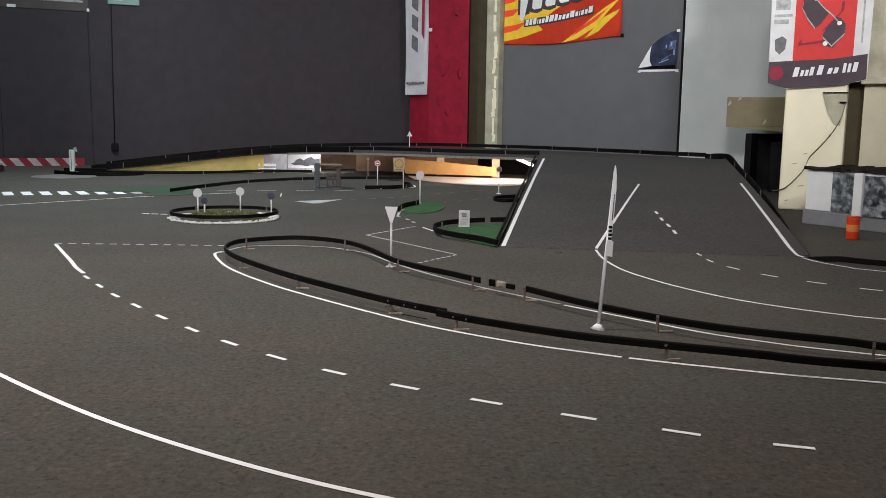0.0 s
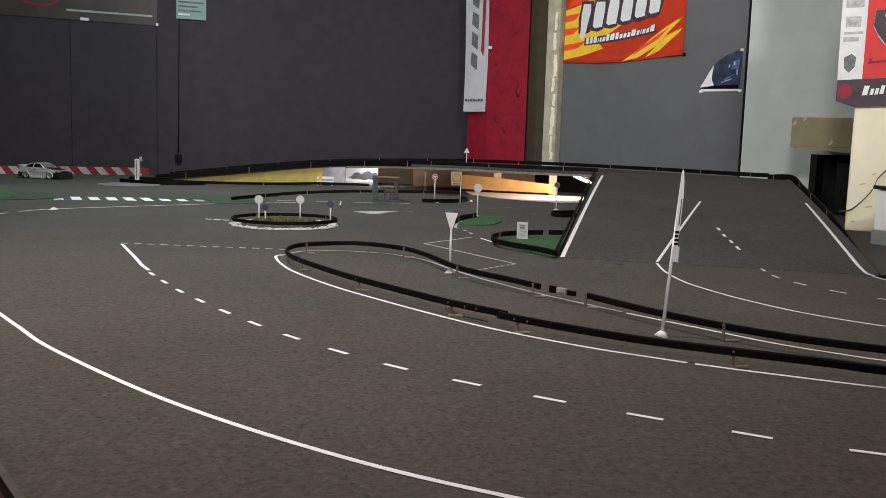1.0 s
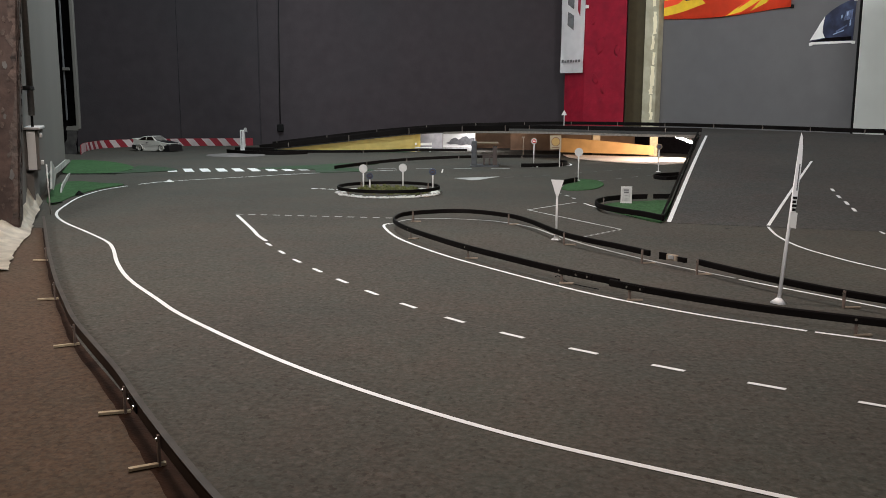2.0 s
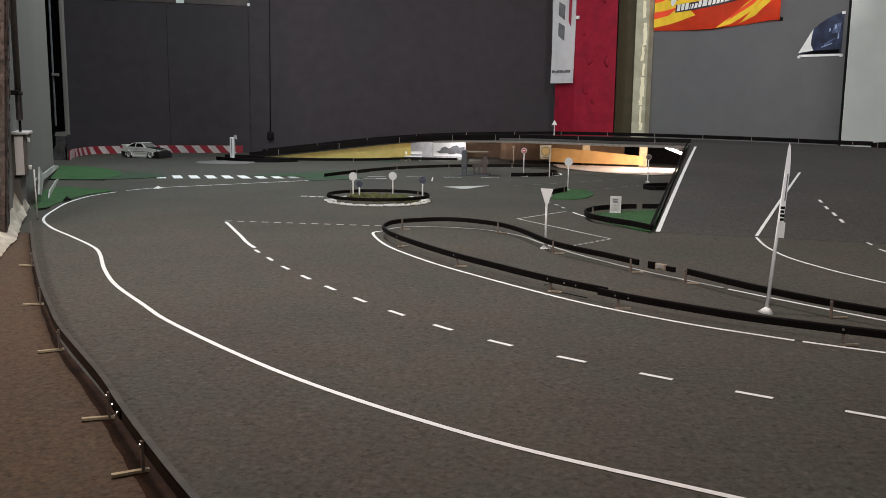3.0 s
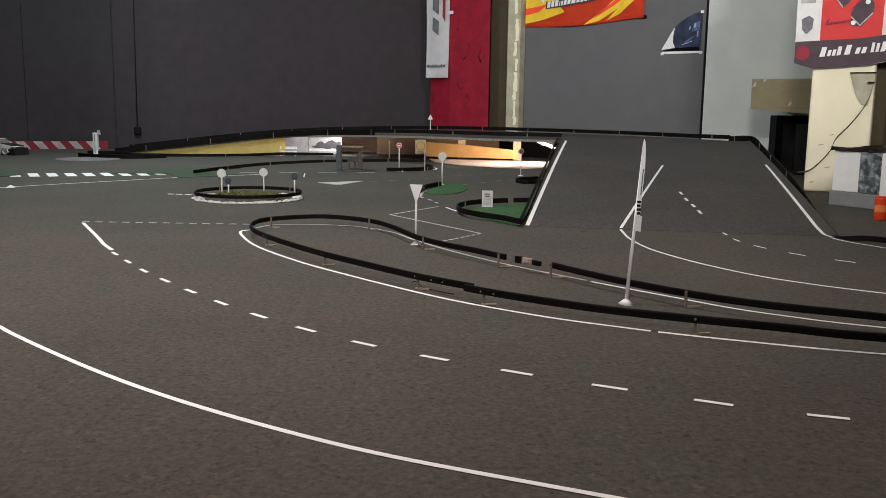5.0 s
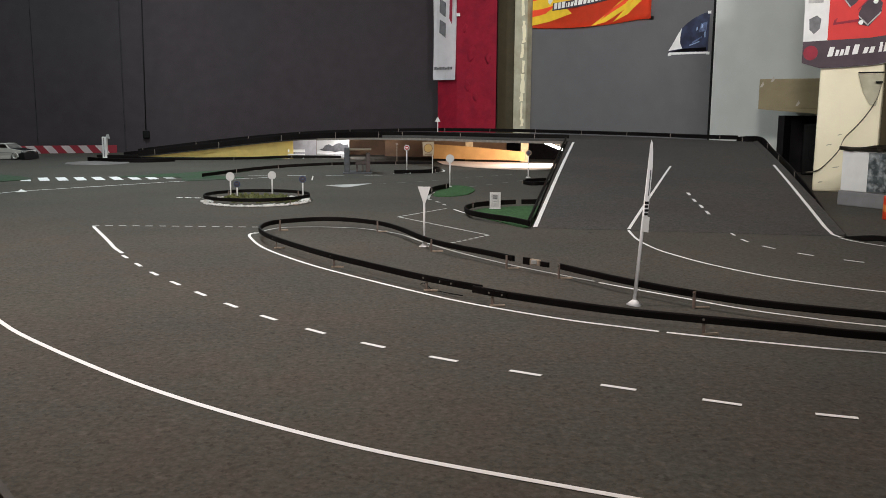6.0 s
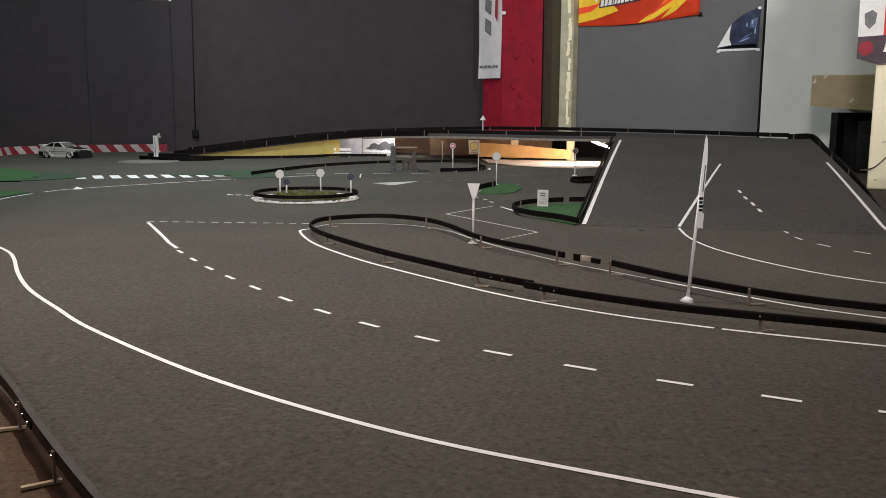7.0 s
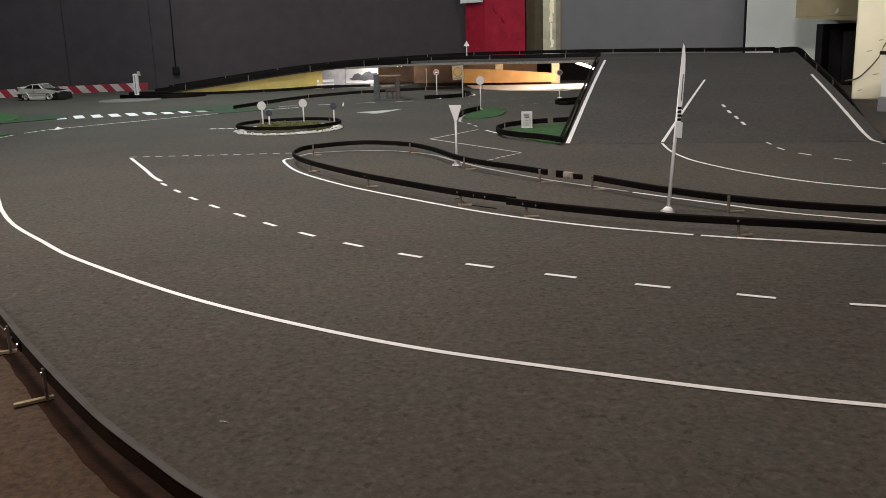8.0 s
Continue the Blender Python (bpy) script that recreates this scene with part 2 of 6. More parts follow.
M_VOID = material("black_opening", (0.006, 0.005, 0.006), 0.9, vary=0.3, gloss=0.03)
M_PHOTO = material("dark_photo_print", (0.06, 0.072, 0.075), 0.3, vary=0.9, scale=26, patch=0.85, patch_scale=34, patch_colour=(0.46, 0.49, 0.50), detail=8)
M_SHADEFACE = material("shaded_white_face", (0.27, 0.27, 0.285), 0.35, vary=0.2, scale=16)
M_GREYBASE = material("grey_base_board", (0.20, 0.20, 0.205), 0.7, vary=0.1, scale=14)
M_CUPRED = material("red_cup_plastic", (0.72, 0.055, 0.015), 0.35, vary=0.06)
M_CUPORANGE = material("orange_cup_band", (0.80, 0.24, 0.06), 0.4, vary=0.06)
M_STRIPERED = material("red_barrier_print", (0.27, 0.014, 0.027), 0.6, vary=0.1, scale=16)
M_STRIPEWHITE = material("white_barrier_print", (0.86, 0.78, 0.78), 0.6, vary=0.08, scale=16)
M_MOSS = material("model_moss", (0.085, 0.09, 0.028), 0.95, vary=0.5, scale=60, bump=1.0, bump_scale=120, patch=0.6, patch_scale=20, patch_colour=(0.05, 0.075, 0.02))
M_STONE = material("white_gravel_stone", (0.68, 0.67, 0.64), 0.8, vary=0.15, scale=25, bump=0.5)
M_SIGNGREY = material("grey_sign_back", (0.47, 0.47, 0.46), 0.5, vary=0.08)
M_SIGNBLUE = material("dark_blue_sign_face", (0.02, 0.035, 0.08), 0.4, vary=0.15)
M_SIGNRED = material("red_sign_face", (0.5, 0.03, 0.025), 0.4, vary=0.1)
M_CONCRETE = material("model_concrete", (0.075, 0.078, 0.085), 0.85, vary=0.3, scale=40, bump=0.4)
M_TAN = material("tan_model_board", (0.17, 0.13, 0.085), 0.7, vary=0.15, scale=20)
M_LITFLOOR = material("lit_pink_floor", (0.72, 0.60, 0.54), 0.5, vary=0.05, scale=10, patch=0.3, patch_scale=4)
M_TUBE = material("glowing_tube", (1.0, 0.93, 0.82), 0.4, vary=0.0, emit=16.0)
M_CAR = material("white_car_paint", (0.70, 0.67, 0.62), 0.28, vary=0.02, scale=6)
M_CARBON = material("carbon_bonnet", (0.022, 0.022, 0.025), 0.22, vary=0.5, scale=160)
M_CARBLACK = material("satin_black_bumper", (0.008, 0.008, 0.009), 0.45, vary=0.2)
M_GLASS = material("smoked_window", (0.018, 0.012, 0.010), 0.08, vary=0.4, scale=8)
M_WINDSHIELD = material("hazy_windscreen", (0.17, 0.16, 0.15), 0.12, vary=0.5, scale=14)
M_TYRE = material("black_tyre", (0.010, 0.010, 0.010), 0.6, vary=0.2)
M_WHEEL = material("white_wheel_rim", (0.62, 0.60, 0.56), 0.35, vary=0.05)
M_LENS = material("grey_headlight_lens", (0.30, 0.30, 0.30), 0.15, vary=0.2, scale=50)
M_AMBER = material("red_tail_lens", (0.22, 0.01, 0.01), 0.25, vary=0.2)
M_TRIM = material("dark_cable", (0.009, 0.009, 0.009), 0.7, vary=0.2, gloss=0.1)
M_FOOTBLOCK = material("dark_dusty_concrete", (0.05, 0.046, 0.044), 0.9, vary=0.45, scale=18, bump=0.6, bump_scale=40)
M_PALEBOARD = material("dusty_pale_board", (0.44, 0.44, 0.41), 0.8, vary=0.3, scale=14, bump=0.4, patch=0.6, patch_scale=6, patch_colour=(0.22, 0.22, 0.2))
M_PALEPINK = material("pale_pink_barrier_print", (0.42, 0.30, 0.31), 0.7, vary=0.15, scale=16)
M_TECLOTH = material("soft_white_cloth", (0.66, 0.66, 0.645), 0.8, vary=0.08, scale=14)
M_DULLCREAM = material("dull_cream_paint", (0.58, 0.53, 0.38), 0.8, vary=0.08, scale=8, bump=0.4, bump_scale=26, patch=0.5, patch_scale=4, patch_colour=(0.46, 0.42, 0.29))
M_CLIPROSE = material("rosy_clear_plastic", (0.155, 0.117, 0.098), 0.3, vary=0.25, scale=60)
M_CORDOLIVE = material("olive_brown_cord", (0.05, 0.043, 0.028), 0.7, vary=0.25, scale=40)
M_FLOORSTRIP = material("dark_reddish_brown_strip", (0.030, 0.015, 0.0095), 0.9, vary=0.35, scale=26, bump=0.3, gloss=0.1, patch=0.5, patch_scale=9, patch_colour=(0.06, 0.032, 0.02))
M_SKIRT = material("chipped_white_skirting", (0.58, 0.53, 0.46), 0.8, vary=0.2, scale=18, bump=0.6, patch=0.7, patch_scale=7, patch_colour=(0.3, 0.24, 0.18))


# ---- building helpers ----
def catmull(points, per=10, closed=False):
    """A smooth line through the points."""
    pts = [Vector(p) for p in points]
    n, out = len(pts), []
    for i in range(n if closed else n - 1):
        if closed:
            p0, p1, p2, p3 = (pts[(i + k) % n] for k in (-1, 0, 1, 2))
        else:
            p0, p1, p2, p3 = pts[max(i - 1, 0)], pts[i], pts[i + 1], pts[min(i + 2, n - 1)]
        for k in range(per):
            u = k / per
            out.append(0.5 * ((2 * p1) + (p2 - p0) * u + (2 * p0 - 5 * p1 + 4 * p2 - p3) * u * u + (3 * p1 - p0 - 3 * p2 + p3) * u ** 3))
    if not closed:
        out.append(pts[-1].copy())
    return out


def link(name, bm, mat, parent=None, smooth=False):
    me = bpy.data.meshes.new(name)
    bmesh.ops.recalc_face_normals(bm, faces=bm.faces)
    if smooth:
        for f in bm.faces:
            f.smooth = True
    bm.to_mesh(me)
    bm.free()
    for m in mat if isinstance(mat, (list, tuple)) else [mat]:
        me.materials.append(m)
    ob = new(name, me)
    if parent is not None:
        ob.parent = parent
    return ob


def part(name, bm, mat, parent, label="", smooth=False):
    ob = link(name, bm, mat, parent, smooth)
    return tagged(ob, label) if label else ob


def thing(name, at=(0, 0, 0), turn=0, label="", category="", group="", kind=""):
    ob = new(name)
    ob.empty_display_size = 0.05
    ob.matrix_world = pose(at[0], at[1], at[2], 0, 0, turn)
    return tagged(ob, label, category, group, kind)


def box(bm, x0, x1, y0, y1, z0, z1, bevel=0.0, m=None):
    made = bmesh.ops.create_cube(bm, size=1.0)
    vs = made["verts"]
    for v in vs:
        v.co = Vector(((x0 + x1) / 2 + v.co.x * (x1 - x0), (y0 + y1) / 2 + v.co.y * (y1 - y0), (z0 + z1) / 2 + v.co.z * (z1 - z0)))
    if bevel:
        es = list({e for v in vs for e in v.link_edges})
        r = bmesh.ops.bevel(bm, geom=es, offset=bevel, segments=2, affect="EDGES", profile=0.5)
        vs = list({v for f in r["faces"] for v in f.verts} | {v for v in vs if v.is_valid})
    if m is not None:
        for v in vs:
            v.co = m @ v.co
    return bm


def B(*a, bevel=0.0, m=None):
    return box(bmesh.new(), *a, bevel=bevel, m=m)


def tube(bm, a, b, r0, r1=None, seg=12, caps=True):
    a, b = Vector(a), Vector(b)
    d = b - a
    m = Matrix.Translation((a + b) / 2) @ d.to_track_quat("Z", "Y").to_matrix().to_4x4()
    bmesh.ops.create_cone(bm, cap_ends=caps, segments=seg, radius1=r0, radius2=r0 if r1 is None else r1, depth=d.length, matrix=m)
    return bm


def prism(bm, outline, z0, z1):
    """An upright block over an outline in the plan."""
    lo = [bm.verts.new((x, y, z0)) for x, y in outline]
    hi = [bm.verts.new((x, y, z1)) for x, y in outline]
    n = len(outline)
    bm.faces.new(lo[::-1]), bm.faces.new(hi)
    for i in range(n):
        bm.faces.new((lo[i], lo[(i + 1) % n], hi[(i + 1) % n], hi[i]))
    return bm


def slab(bm, outline, y0, y1):
    """A board whose outline stands in x and z, from y0 to y1."""
    lo = [bm.verts.new((x, y0, z)) for x, z in outline]
    hi = [bm.verts.new((x, y1, z)) for x, z in outline]
    n = len(outline)
    bm.faces.new(lo), bm.faces.new(hi[::-1])
    for i in range(n):
        bm.faces.new((lo[i], hi[i], hi[(i + 1) % n], lo[(i + 1) % n]))
    return bm


def sweep(bm, path, section, closed=False):
    """A section (offset to the left, height) carried along a line."""
    n, rings = len(path), []
    for i, p in enumerate(path):
        a = path[i - 1] if i or closed else p
        b = path[(i + 1) % n] if i < n - 1 or closed else p
        d = (b - a)
        d.z = 0
        d.normalize()
        side = Vector((-d.y, d.x, 0))
        rings.append([bm.verts.new(p + side * o + Vector((0, 0, h))) for o, h in section])
    k = len(section)
    for i in range(n if closed else n - 1):
        for j in range(k):
            bm.faces.new((rings[i][j], rings[i][(j + 1) % k], rings[(i + 1) % n][(j + 1) % k], rings[(i + 1) % n][j]))
    if not closed:
        bm.faces.new(rings[0][::-1]), bm.faces.new(rings[-1])
    return bm


def tape_section(width, thick=0.0004):
    return [(-width / 2, 0.0), (width / 2, 0.0), (width / 2 - 0.0003, thick), (-width / 2 + 0.0003, thick)]


def flat(points, z=0.0):
    return [(x, y, z) for x, y in points]


def tape_line(name, points, width, label, mat=None, per=10, z=0.001, closed=False):
    path = catmull(flat(points, z), per, closed) if per > 1 else [Vector(p) for p in flat(points, z)]
    ob = link(name, sweep(bmesh.new(), path, tape_section(width), closed), mat or M_TAPE)
    return tagged(ob, label, "line marking", kind="structure")


def along(path, spacing, start=0.0):
    """Places and headings at even steps along a line."""
    out, need, run = [], start, 0.0
    for a, b in zip(path, path[1:]):
        step = (b - a).length
        while step > 0 and need <= run + step:
            u = (need - run) / step
            out.append((a.lerp(b, u), math.degrees(math.atan2(b.y - a.y, b.x - a.x))))
            need += spacing
        run += step
    return out


BAND = [(-0.003, 0.026), (0.003, 0.026), (0.004, 0.028), (0.004, 0.040), (0.0025, 0.0425), (-0.0025, 0.0425), (-0.004, 0.040), (-0.004, 0.028)]


def barrier(points, label, spacing=0.32, foot_turn=0, stick=0.034, closed=False, per=10, lift=0.0, deep=0.0, start=0.05, side=-1, foot=True, rim=False, posts=None, screw=0, joints=(), wooden=False):
    """A low black edging band held off the ground on clip posts. deep: how much further down the band reaches; screw: the face that shows the screws."""
    path = catmull(points, per, closed)
    first = path[0]
    root = thing("track_barrier", first, 0, label, "track barrier", "track barriers")
    rel = [p - first for p in path]
    sec = [(o, h + lift - (deep if h < 0.035 else 0.0)) for o, h in BAND]
    part("band", sweep(bmesh.new(), rel, sec, closed), M_BANDBROWN if rim else M_BLACK, root)
    if rim:
        top = [(-0.0045, 0.0427 + lift), (0.0045, 0.0427 + lift), (0.0045, 0.0442 + lift), (-0.0045, 0.0442 + lift)]
        part("top_rim", sweep(bmesh.new(), rel, top, closed), M_RIM, root, "upper rim with its top highlight painted grey")
    spots = along(rel, spacing, start)
    if posts:
        fine = along(rel, 0.01, 0.0)
        spots = [min(fine, key=lambda q: (q[0].x + first.x - x) ** 2 + (q[0].y + first.y - y) ** 2) for x, y in posts]
    face = screw or side
    for jx, jy in joints:
        p, turn = min(along(rel, 0.01, 0.0), key=lambda q: (q[0].x + first.x - jx) ** 2 + (q[0].y + first.y - jy) ** 2)
        m = Matrix.Translation(p) @ pose(0, 0, 0, 0, 0, turn)
        y0, y1 = sorted((face * 0.0042, face * 0.0062))
        plate = part("joint_plate", B(-0.03, 0.03, y0, y1, 0.0275 + lift, 0.0395 + lift, m=m), M_BLACK, root, "black overlapping joint piece")
        for sx in (-0.019, 0.019):
            part("screw", tube(bmesh.new(), m @ Vector((sx, face * 0.006, 0.034 + lift)), m @ Vector((sx, face * 0.0085, 0.034 + lift)), 0.0028, seg=8), M_STEEL, plate)
    for k, (p, turn) in enumerate(spots):
        m = Matrix.Translation(p) @ pose(0, 0, 0, 0, 0, turn)
        y0, y1 = sorted((side * 0.0042, side * 0.0075))
        bottom = 0.0 if foot else 0.02 + lift - deep
        post = part("post", B(-0.0032, 0.0032, y0, y1, bottom, 0.041 + lift, m=m), M_CLIPROSE if foot else M_CLIP, root, "rosy clear clip post" if foot else "smoky grey clip post")
        a = 0.0042 if face != side else 0.0076
        bm = tube(bmesh.new(), m @ Vector((0, face * a, 0.035 + lift)), m @ Vector((0, face * (a + 0.002), 0.035 + lift)), 0.0028, seg=8)
        part("screw", bm, M_STEEL, post)
        if foot:
            spread = pose(p.x, p.y, 0, 0, 0, (k * 37) % 25 - 10 + foot_turn)
            part("foot", B(-0.002, stick, -0.0035, 0.0035, 0.0008, 0.0045, m=spread), M_STICK if wooden else M_STICKDARK, post, "small pale wooden foot")
    return root


# ---- large structure ----
def plain(name, bm, mat, label, category):
    return tagged(link(name, bm, mat), label, category, kind="structure")


NEAR_BARRIER = [(-1.70, 2.86, 0), (-1.62, 2.735, 0), (-1.389, 2.371, 0), (-1.205, 2.085, 0), (-1.014, 1.796, 0), (-0.860, 1.575, 0), (-0.738, 1.407, 0), (-0.520, 1.142, 0), (-0.421, 1.012, 0),
                (-0.317, 0.880, 0), (-0.200, 0.738, 0), (-0.118, 0.650, 0), (-0.037, 0.569, 0), (0.09, 0.468, 0), (0.26, 0.385, 0), (0.5, 0.32, 0), (1.1, 0.23, 0), (2.2, 0.21, 0)]
# the grey carpet ends under the edging band
edge = [p + Vector((-0.001, -0.001, 0)) for p in catmull(NEAR_BARRIER, 6)]
bm = bmesh.new()
prism(bm, [(p.x, p.y) for p in edge] + [(5.2, 0.2), (5.2, 11.2), (-5.4, 11.2), (-5.4, 8.2), (-1.9, 2.9)], -0.1, 0.0)
plain("floor", bm, M_CARPET, "dark grey flecked felt carpet of the race track", "carpet floor")
bm = bmesh.new()
prism(bm, [(p.x, p.y) for p in edge][::-1] + [(-1.9, 2.9), (-5.4, 8.2), (-5.4, -2.6), (5.2, -2.6), (5.2, 0.2)], -0.1, -0.001)
plain("floor_outside_track", bm, M_BROWN, "worn brown-grey carpet outside the track", "carpet floor")


# dark brown strip on the floor along the near barrier, narrowing with the way
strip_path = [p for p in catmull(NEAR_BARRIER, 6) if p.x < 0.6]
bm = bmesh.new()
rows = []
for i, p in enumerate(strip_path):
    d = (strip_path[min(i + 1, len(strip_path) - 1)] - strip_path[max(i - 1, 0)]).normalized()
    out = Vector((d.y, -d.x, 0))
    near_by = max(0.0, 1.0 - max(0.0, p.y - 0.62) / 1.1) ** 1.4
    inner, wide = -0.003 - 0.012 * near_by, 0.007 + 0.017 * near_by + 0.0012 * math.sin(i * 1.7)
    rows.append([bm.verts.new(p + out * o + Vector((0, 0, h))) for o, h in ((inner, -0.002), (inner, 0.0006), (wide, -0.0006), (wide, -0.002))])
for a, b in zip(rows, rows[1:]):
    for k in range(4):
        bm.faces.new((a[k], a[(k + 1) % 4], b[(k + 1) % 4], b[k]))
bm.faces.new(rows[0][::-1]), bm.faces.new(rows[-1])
plain("brown_floor_strip", bm, M_FLOORSTRIP, "dark reddish brown strip on the floor along the near barrier", "edge strip")


def wall(name, a, b, height, thick, mat, label, z0=0.0):
    """A wall whose face runs from a to b, its thickness on the left of that way."""
    a, b = Vector((*a, 0)), Vector((*b, 0))
    d = (b - a).normalized()
    m = Matrix.Translation(a) @ pose(0, 0, 0, 0, 0, math.degrees(math.atan2(d.y, d.x)))
    return plain(name, B(0, (b - a).length, 0, thick, z0, height, m=m), mat, label, "wall")


HIGH = 3.4
wall("wall_dark", (-4.95, 8.57), (0.62, 10.8), HIGH, 0.2, M_DARKWALL, "tall charcoal painted hall wall")
GREY_TURN = -44
GREY = Vector((2.70, 8.05, 0))
gd = Vector((math.cos(radians(GREY_TURN)), math.sin(radians(GREY_TURN)), 0))
p_left, p_right = GREY - gd * 2.9, GREY + gd * 3.2
wall("wall_grey", p_left[:2], (GREY - gd * 0.012)[:2], HIGH, 0.2, M_GREYWALL, "mid grey painted hall wall")
wall("wall_light", (GREY + gd * 0.012)[:2], p_right[:2], HIGH, 0.2, M_LIGHTWALL, "light grey painted wall panel")
m_grey = Matrix.Translation(GREY) @ pose(0, 0, 0, 0, 0, GREY_TURN)
plain("trim_seam", B(-0.0075, 0.0075, -0.006, 0.05, 0, HIGH - 0.01, m=m_grey), M_TRIM, "dark joint strip between two wall panels", "trim")
LEFT_TURN = math.degrees(math.atan2(0.88, -0.475))
wall("wall_left", (-1.86, 2.99), (-3.711, 6.423), HIGH, 0.18, M_LEFTWALL, "grey plastered side wall")
wall("wall_left_return", (-4.45, 7.6), (-4.98, 8.60), HIGH, 0.18, M_LEFTWALL, "grey wall end beside the door gap")
wall("wall_right", (5.0, 5.9), (5.0, -2.5), HIGH, 0.2, M_LIGHTWALL, "light grey painted side wall")
wall("wall_rear", (5.2, -2.5), (-5.3, -2.5), HIGH, 0.2, M_LEFTWALL, "plain grey rear wall")
wall("wall_left_rear", (-5.2, -2.5), (-5.2, 3.2), HIGH, 0.2, M_BRICKBROWN, "rough brown side wall")
wall("wall_left_front", (-5.3, 3.1), (-2.02, 2.92), HIGH, 0.2, M_BRICKBROWN, "rough brown rendered wall")
plain("ceiling", B(-5.6, 5.4, -2.8, 11.6, HIGH, HIGH + 0.1), M_CEIL, "plain grey ceiling boards", "ceiling")
# housings made up for the added fill lights
for lx, ly in FILLS:
    lamp = thing("fill_light", (lx, ly, 2.7), 0, "white housing of an added fill light on the rear wall", "flood light", "flood lights")
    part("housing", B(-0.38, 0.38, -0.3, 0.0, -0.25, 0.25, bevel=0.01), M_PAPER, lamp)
for lx, ly in CEILING_LAMPS:
    lamp = thing("ceiling_light", (lx, ly, 3.4), 0, "long white fluorescent fitting under the ceiling", "ceiling light", "ceiling lights")
    part("housing", B(-0.64, 0.64, -0.17, 0.17, -0.09, 0.0, bevel=0.01), M_PAPER, lamp)

# ---- walls: pillars, recess, corner details ----
pil = thing("red_pillar", (0, 0, 0), 0, "crimson painted pillar with rough chipped surface", "pillar")
part("shaft", prism(bmesh.new(), [(0.21, 10.05), (0.42, 9.8), (0.835, 9.523), (0.88, 9.98), (0.6, 10.7)], 0, HIGH - 0.004), M_RED, pil)
lump = random.Random(8)
for x, z, w in ((0.5, 1.35, 0.03), (0.62, 0.62, 0.03), (0.75, 1.02, 0.035), (0.7, 1.7, 0.04), (0.58, 1.08, 0.05), (0.53, 0.74, 0.036)):
    y = 9.8 - (x - 0.42) * 0.667
    bm = bmesh.new()
    bmesh.ops.create_icosphere(bm, subdivisions=2, radius=1.0)
    for v in bm.verts:
        v.co *= lump.uniform(0.75, 1.2)
    bmesh.ops.transform(bm, matrix=pose(x, y, z, 0, lump.uniform(-30, 30), -33.7) @ Matrix.Diagonal((w, 0.0022, w * 1.8, 1)), verts=bm.verts)
    part("paint_bubble", bm, M_RED, pil, "", True)
rec = thing("recess_pier", (0.828, 9.642, 0), -34, "olive brown wall recess beside a peeling cream pier", "pillar")
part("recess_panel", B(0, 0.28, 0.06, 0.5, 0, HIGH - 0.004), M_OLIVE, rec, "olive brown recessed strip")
pier = part("pier", B(0.245, 0.40, -0.02, 0.4, 0, HIGH - 0.006, bevel=0.008), M_PEEL, rec, "peeling cream painted pier")
flake = random.Random(21)
z = 0.30
while z < 1.75:
    # ragged patches of old cream paint along the outer half of the pier
    tall, wide = flake.uniform(0.06, 0.22), flake.uniform(0.012, 0.032)
    mid = 0.352 + flake.uniform(-0.012, 0.010)
    rim_r = [(mid + wide * flake.uniform(0.5, 1.0), z + tall * u) for u in (0.05, 0.25, 0.5, 0.75, 0.95)]
    rim_l = [(mid - wide * flake.uniform(0.3, 1.0), z + tall * u) for u in (1.0, 0.7, 0.45, 0.2, 0.0)]
    part("paint_flake", slab(bmesh.new(), rim_r + rim_l, -0.0225, -0.0195), M_CREAM, pier)
    z += tall + flake.uniform(-0.02, 0.05)

door = thing("steel_door", (-4.25, 7.276, 0), 22, "dark steel sliding door edge with a pale frame post", "door", kind="structure")
# darkness of the gap is put into a flat black panel
part("door_gap", B(-0.04, 0.13, 0.06, 0.09, 0, HIGH - 0.01), M_VOID, door, "black panel for the dark gap beside the door")
part("door_rail", B(0.052, 0.066, 0.02, 0.05, 0.3, HIGH - 0.02, bevel=0.004), M_GREYINK, door)
part("frame_post", B(0.136, 0.168, 0.0, 0.09, 0.22, HIGH - 0.02, bevel=0.006), M_LEFTWALL, door)
part("block", slab(bmesh.new(), [(0.03, 0.0), (0.125, 0.0), (0.12, 0.09), (0.135, 0.15), (0.14, 0.205), (0.06, 0.21), (0.055, 0.13), (0.035, 0.1)], -0.02, 0.05), M_FOOTBLOCK, door, "dark concrete foot block")
part("post_shoe", slab(bmesh.new(), [(0.05, 0.212), (0.15, 0.208), (0.165, 0.24), (0.14, 0.252), (0.06, 0.246)], -0.012, 0.04), M_LEFTWALL, door, "pale post shoe")
part("hinge", B(0.05, 0.11, 0.0, 0.03, 0.735, 0.762, bevel=0.004), M_LEFTWALL, door)

jamb = thing("brown_wall_end", (-1.70, 2.70, 0), 118.4, "rough dark brown wall end with chipped plaster", "wall", kind="structure")
jag = random.Random(12)


def leaned(bm):
    """The ragged wall end swells out towards its top."""
    for v in bm.verts:
        v.co.y += 0.026 - 0.056 * min(v.co.z, 1.2)
    return bm


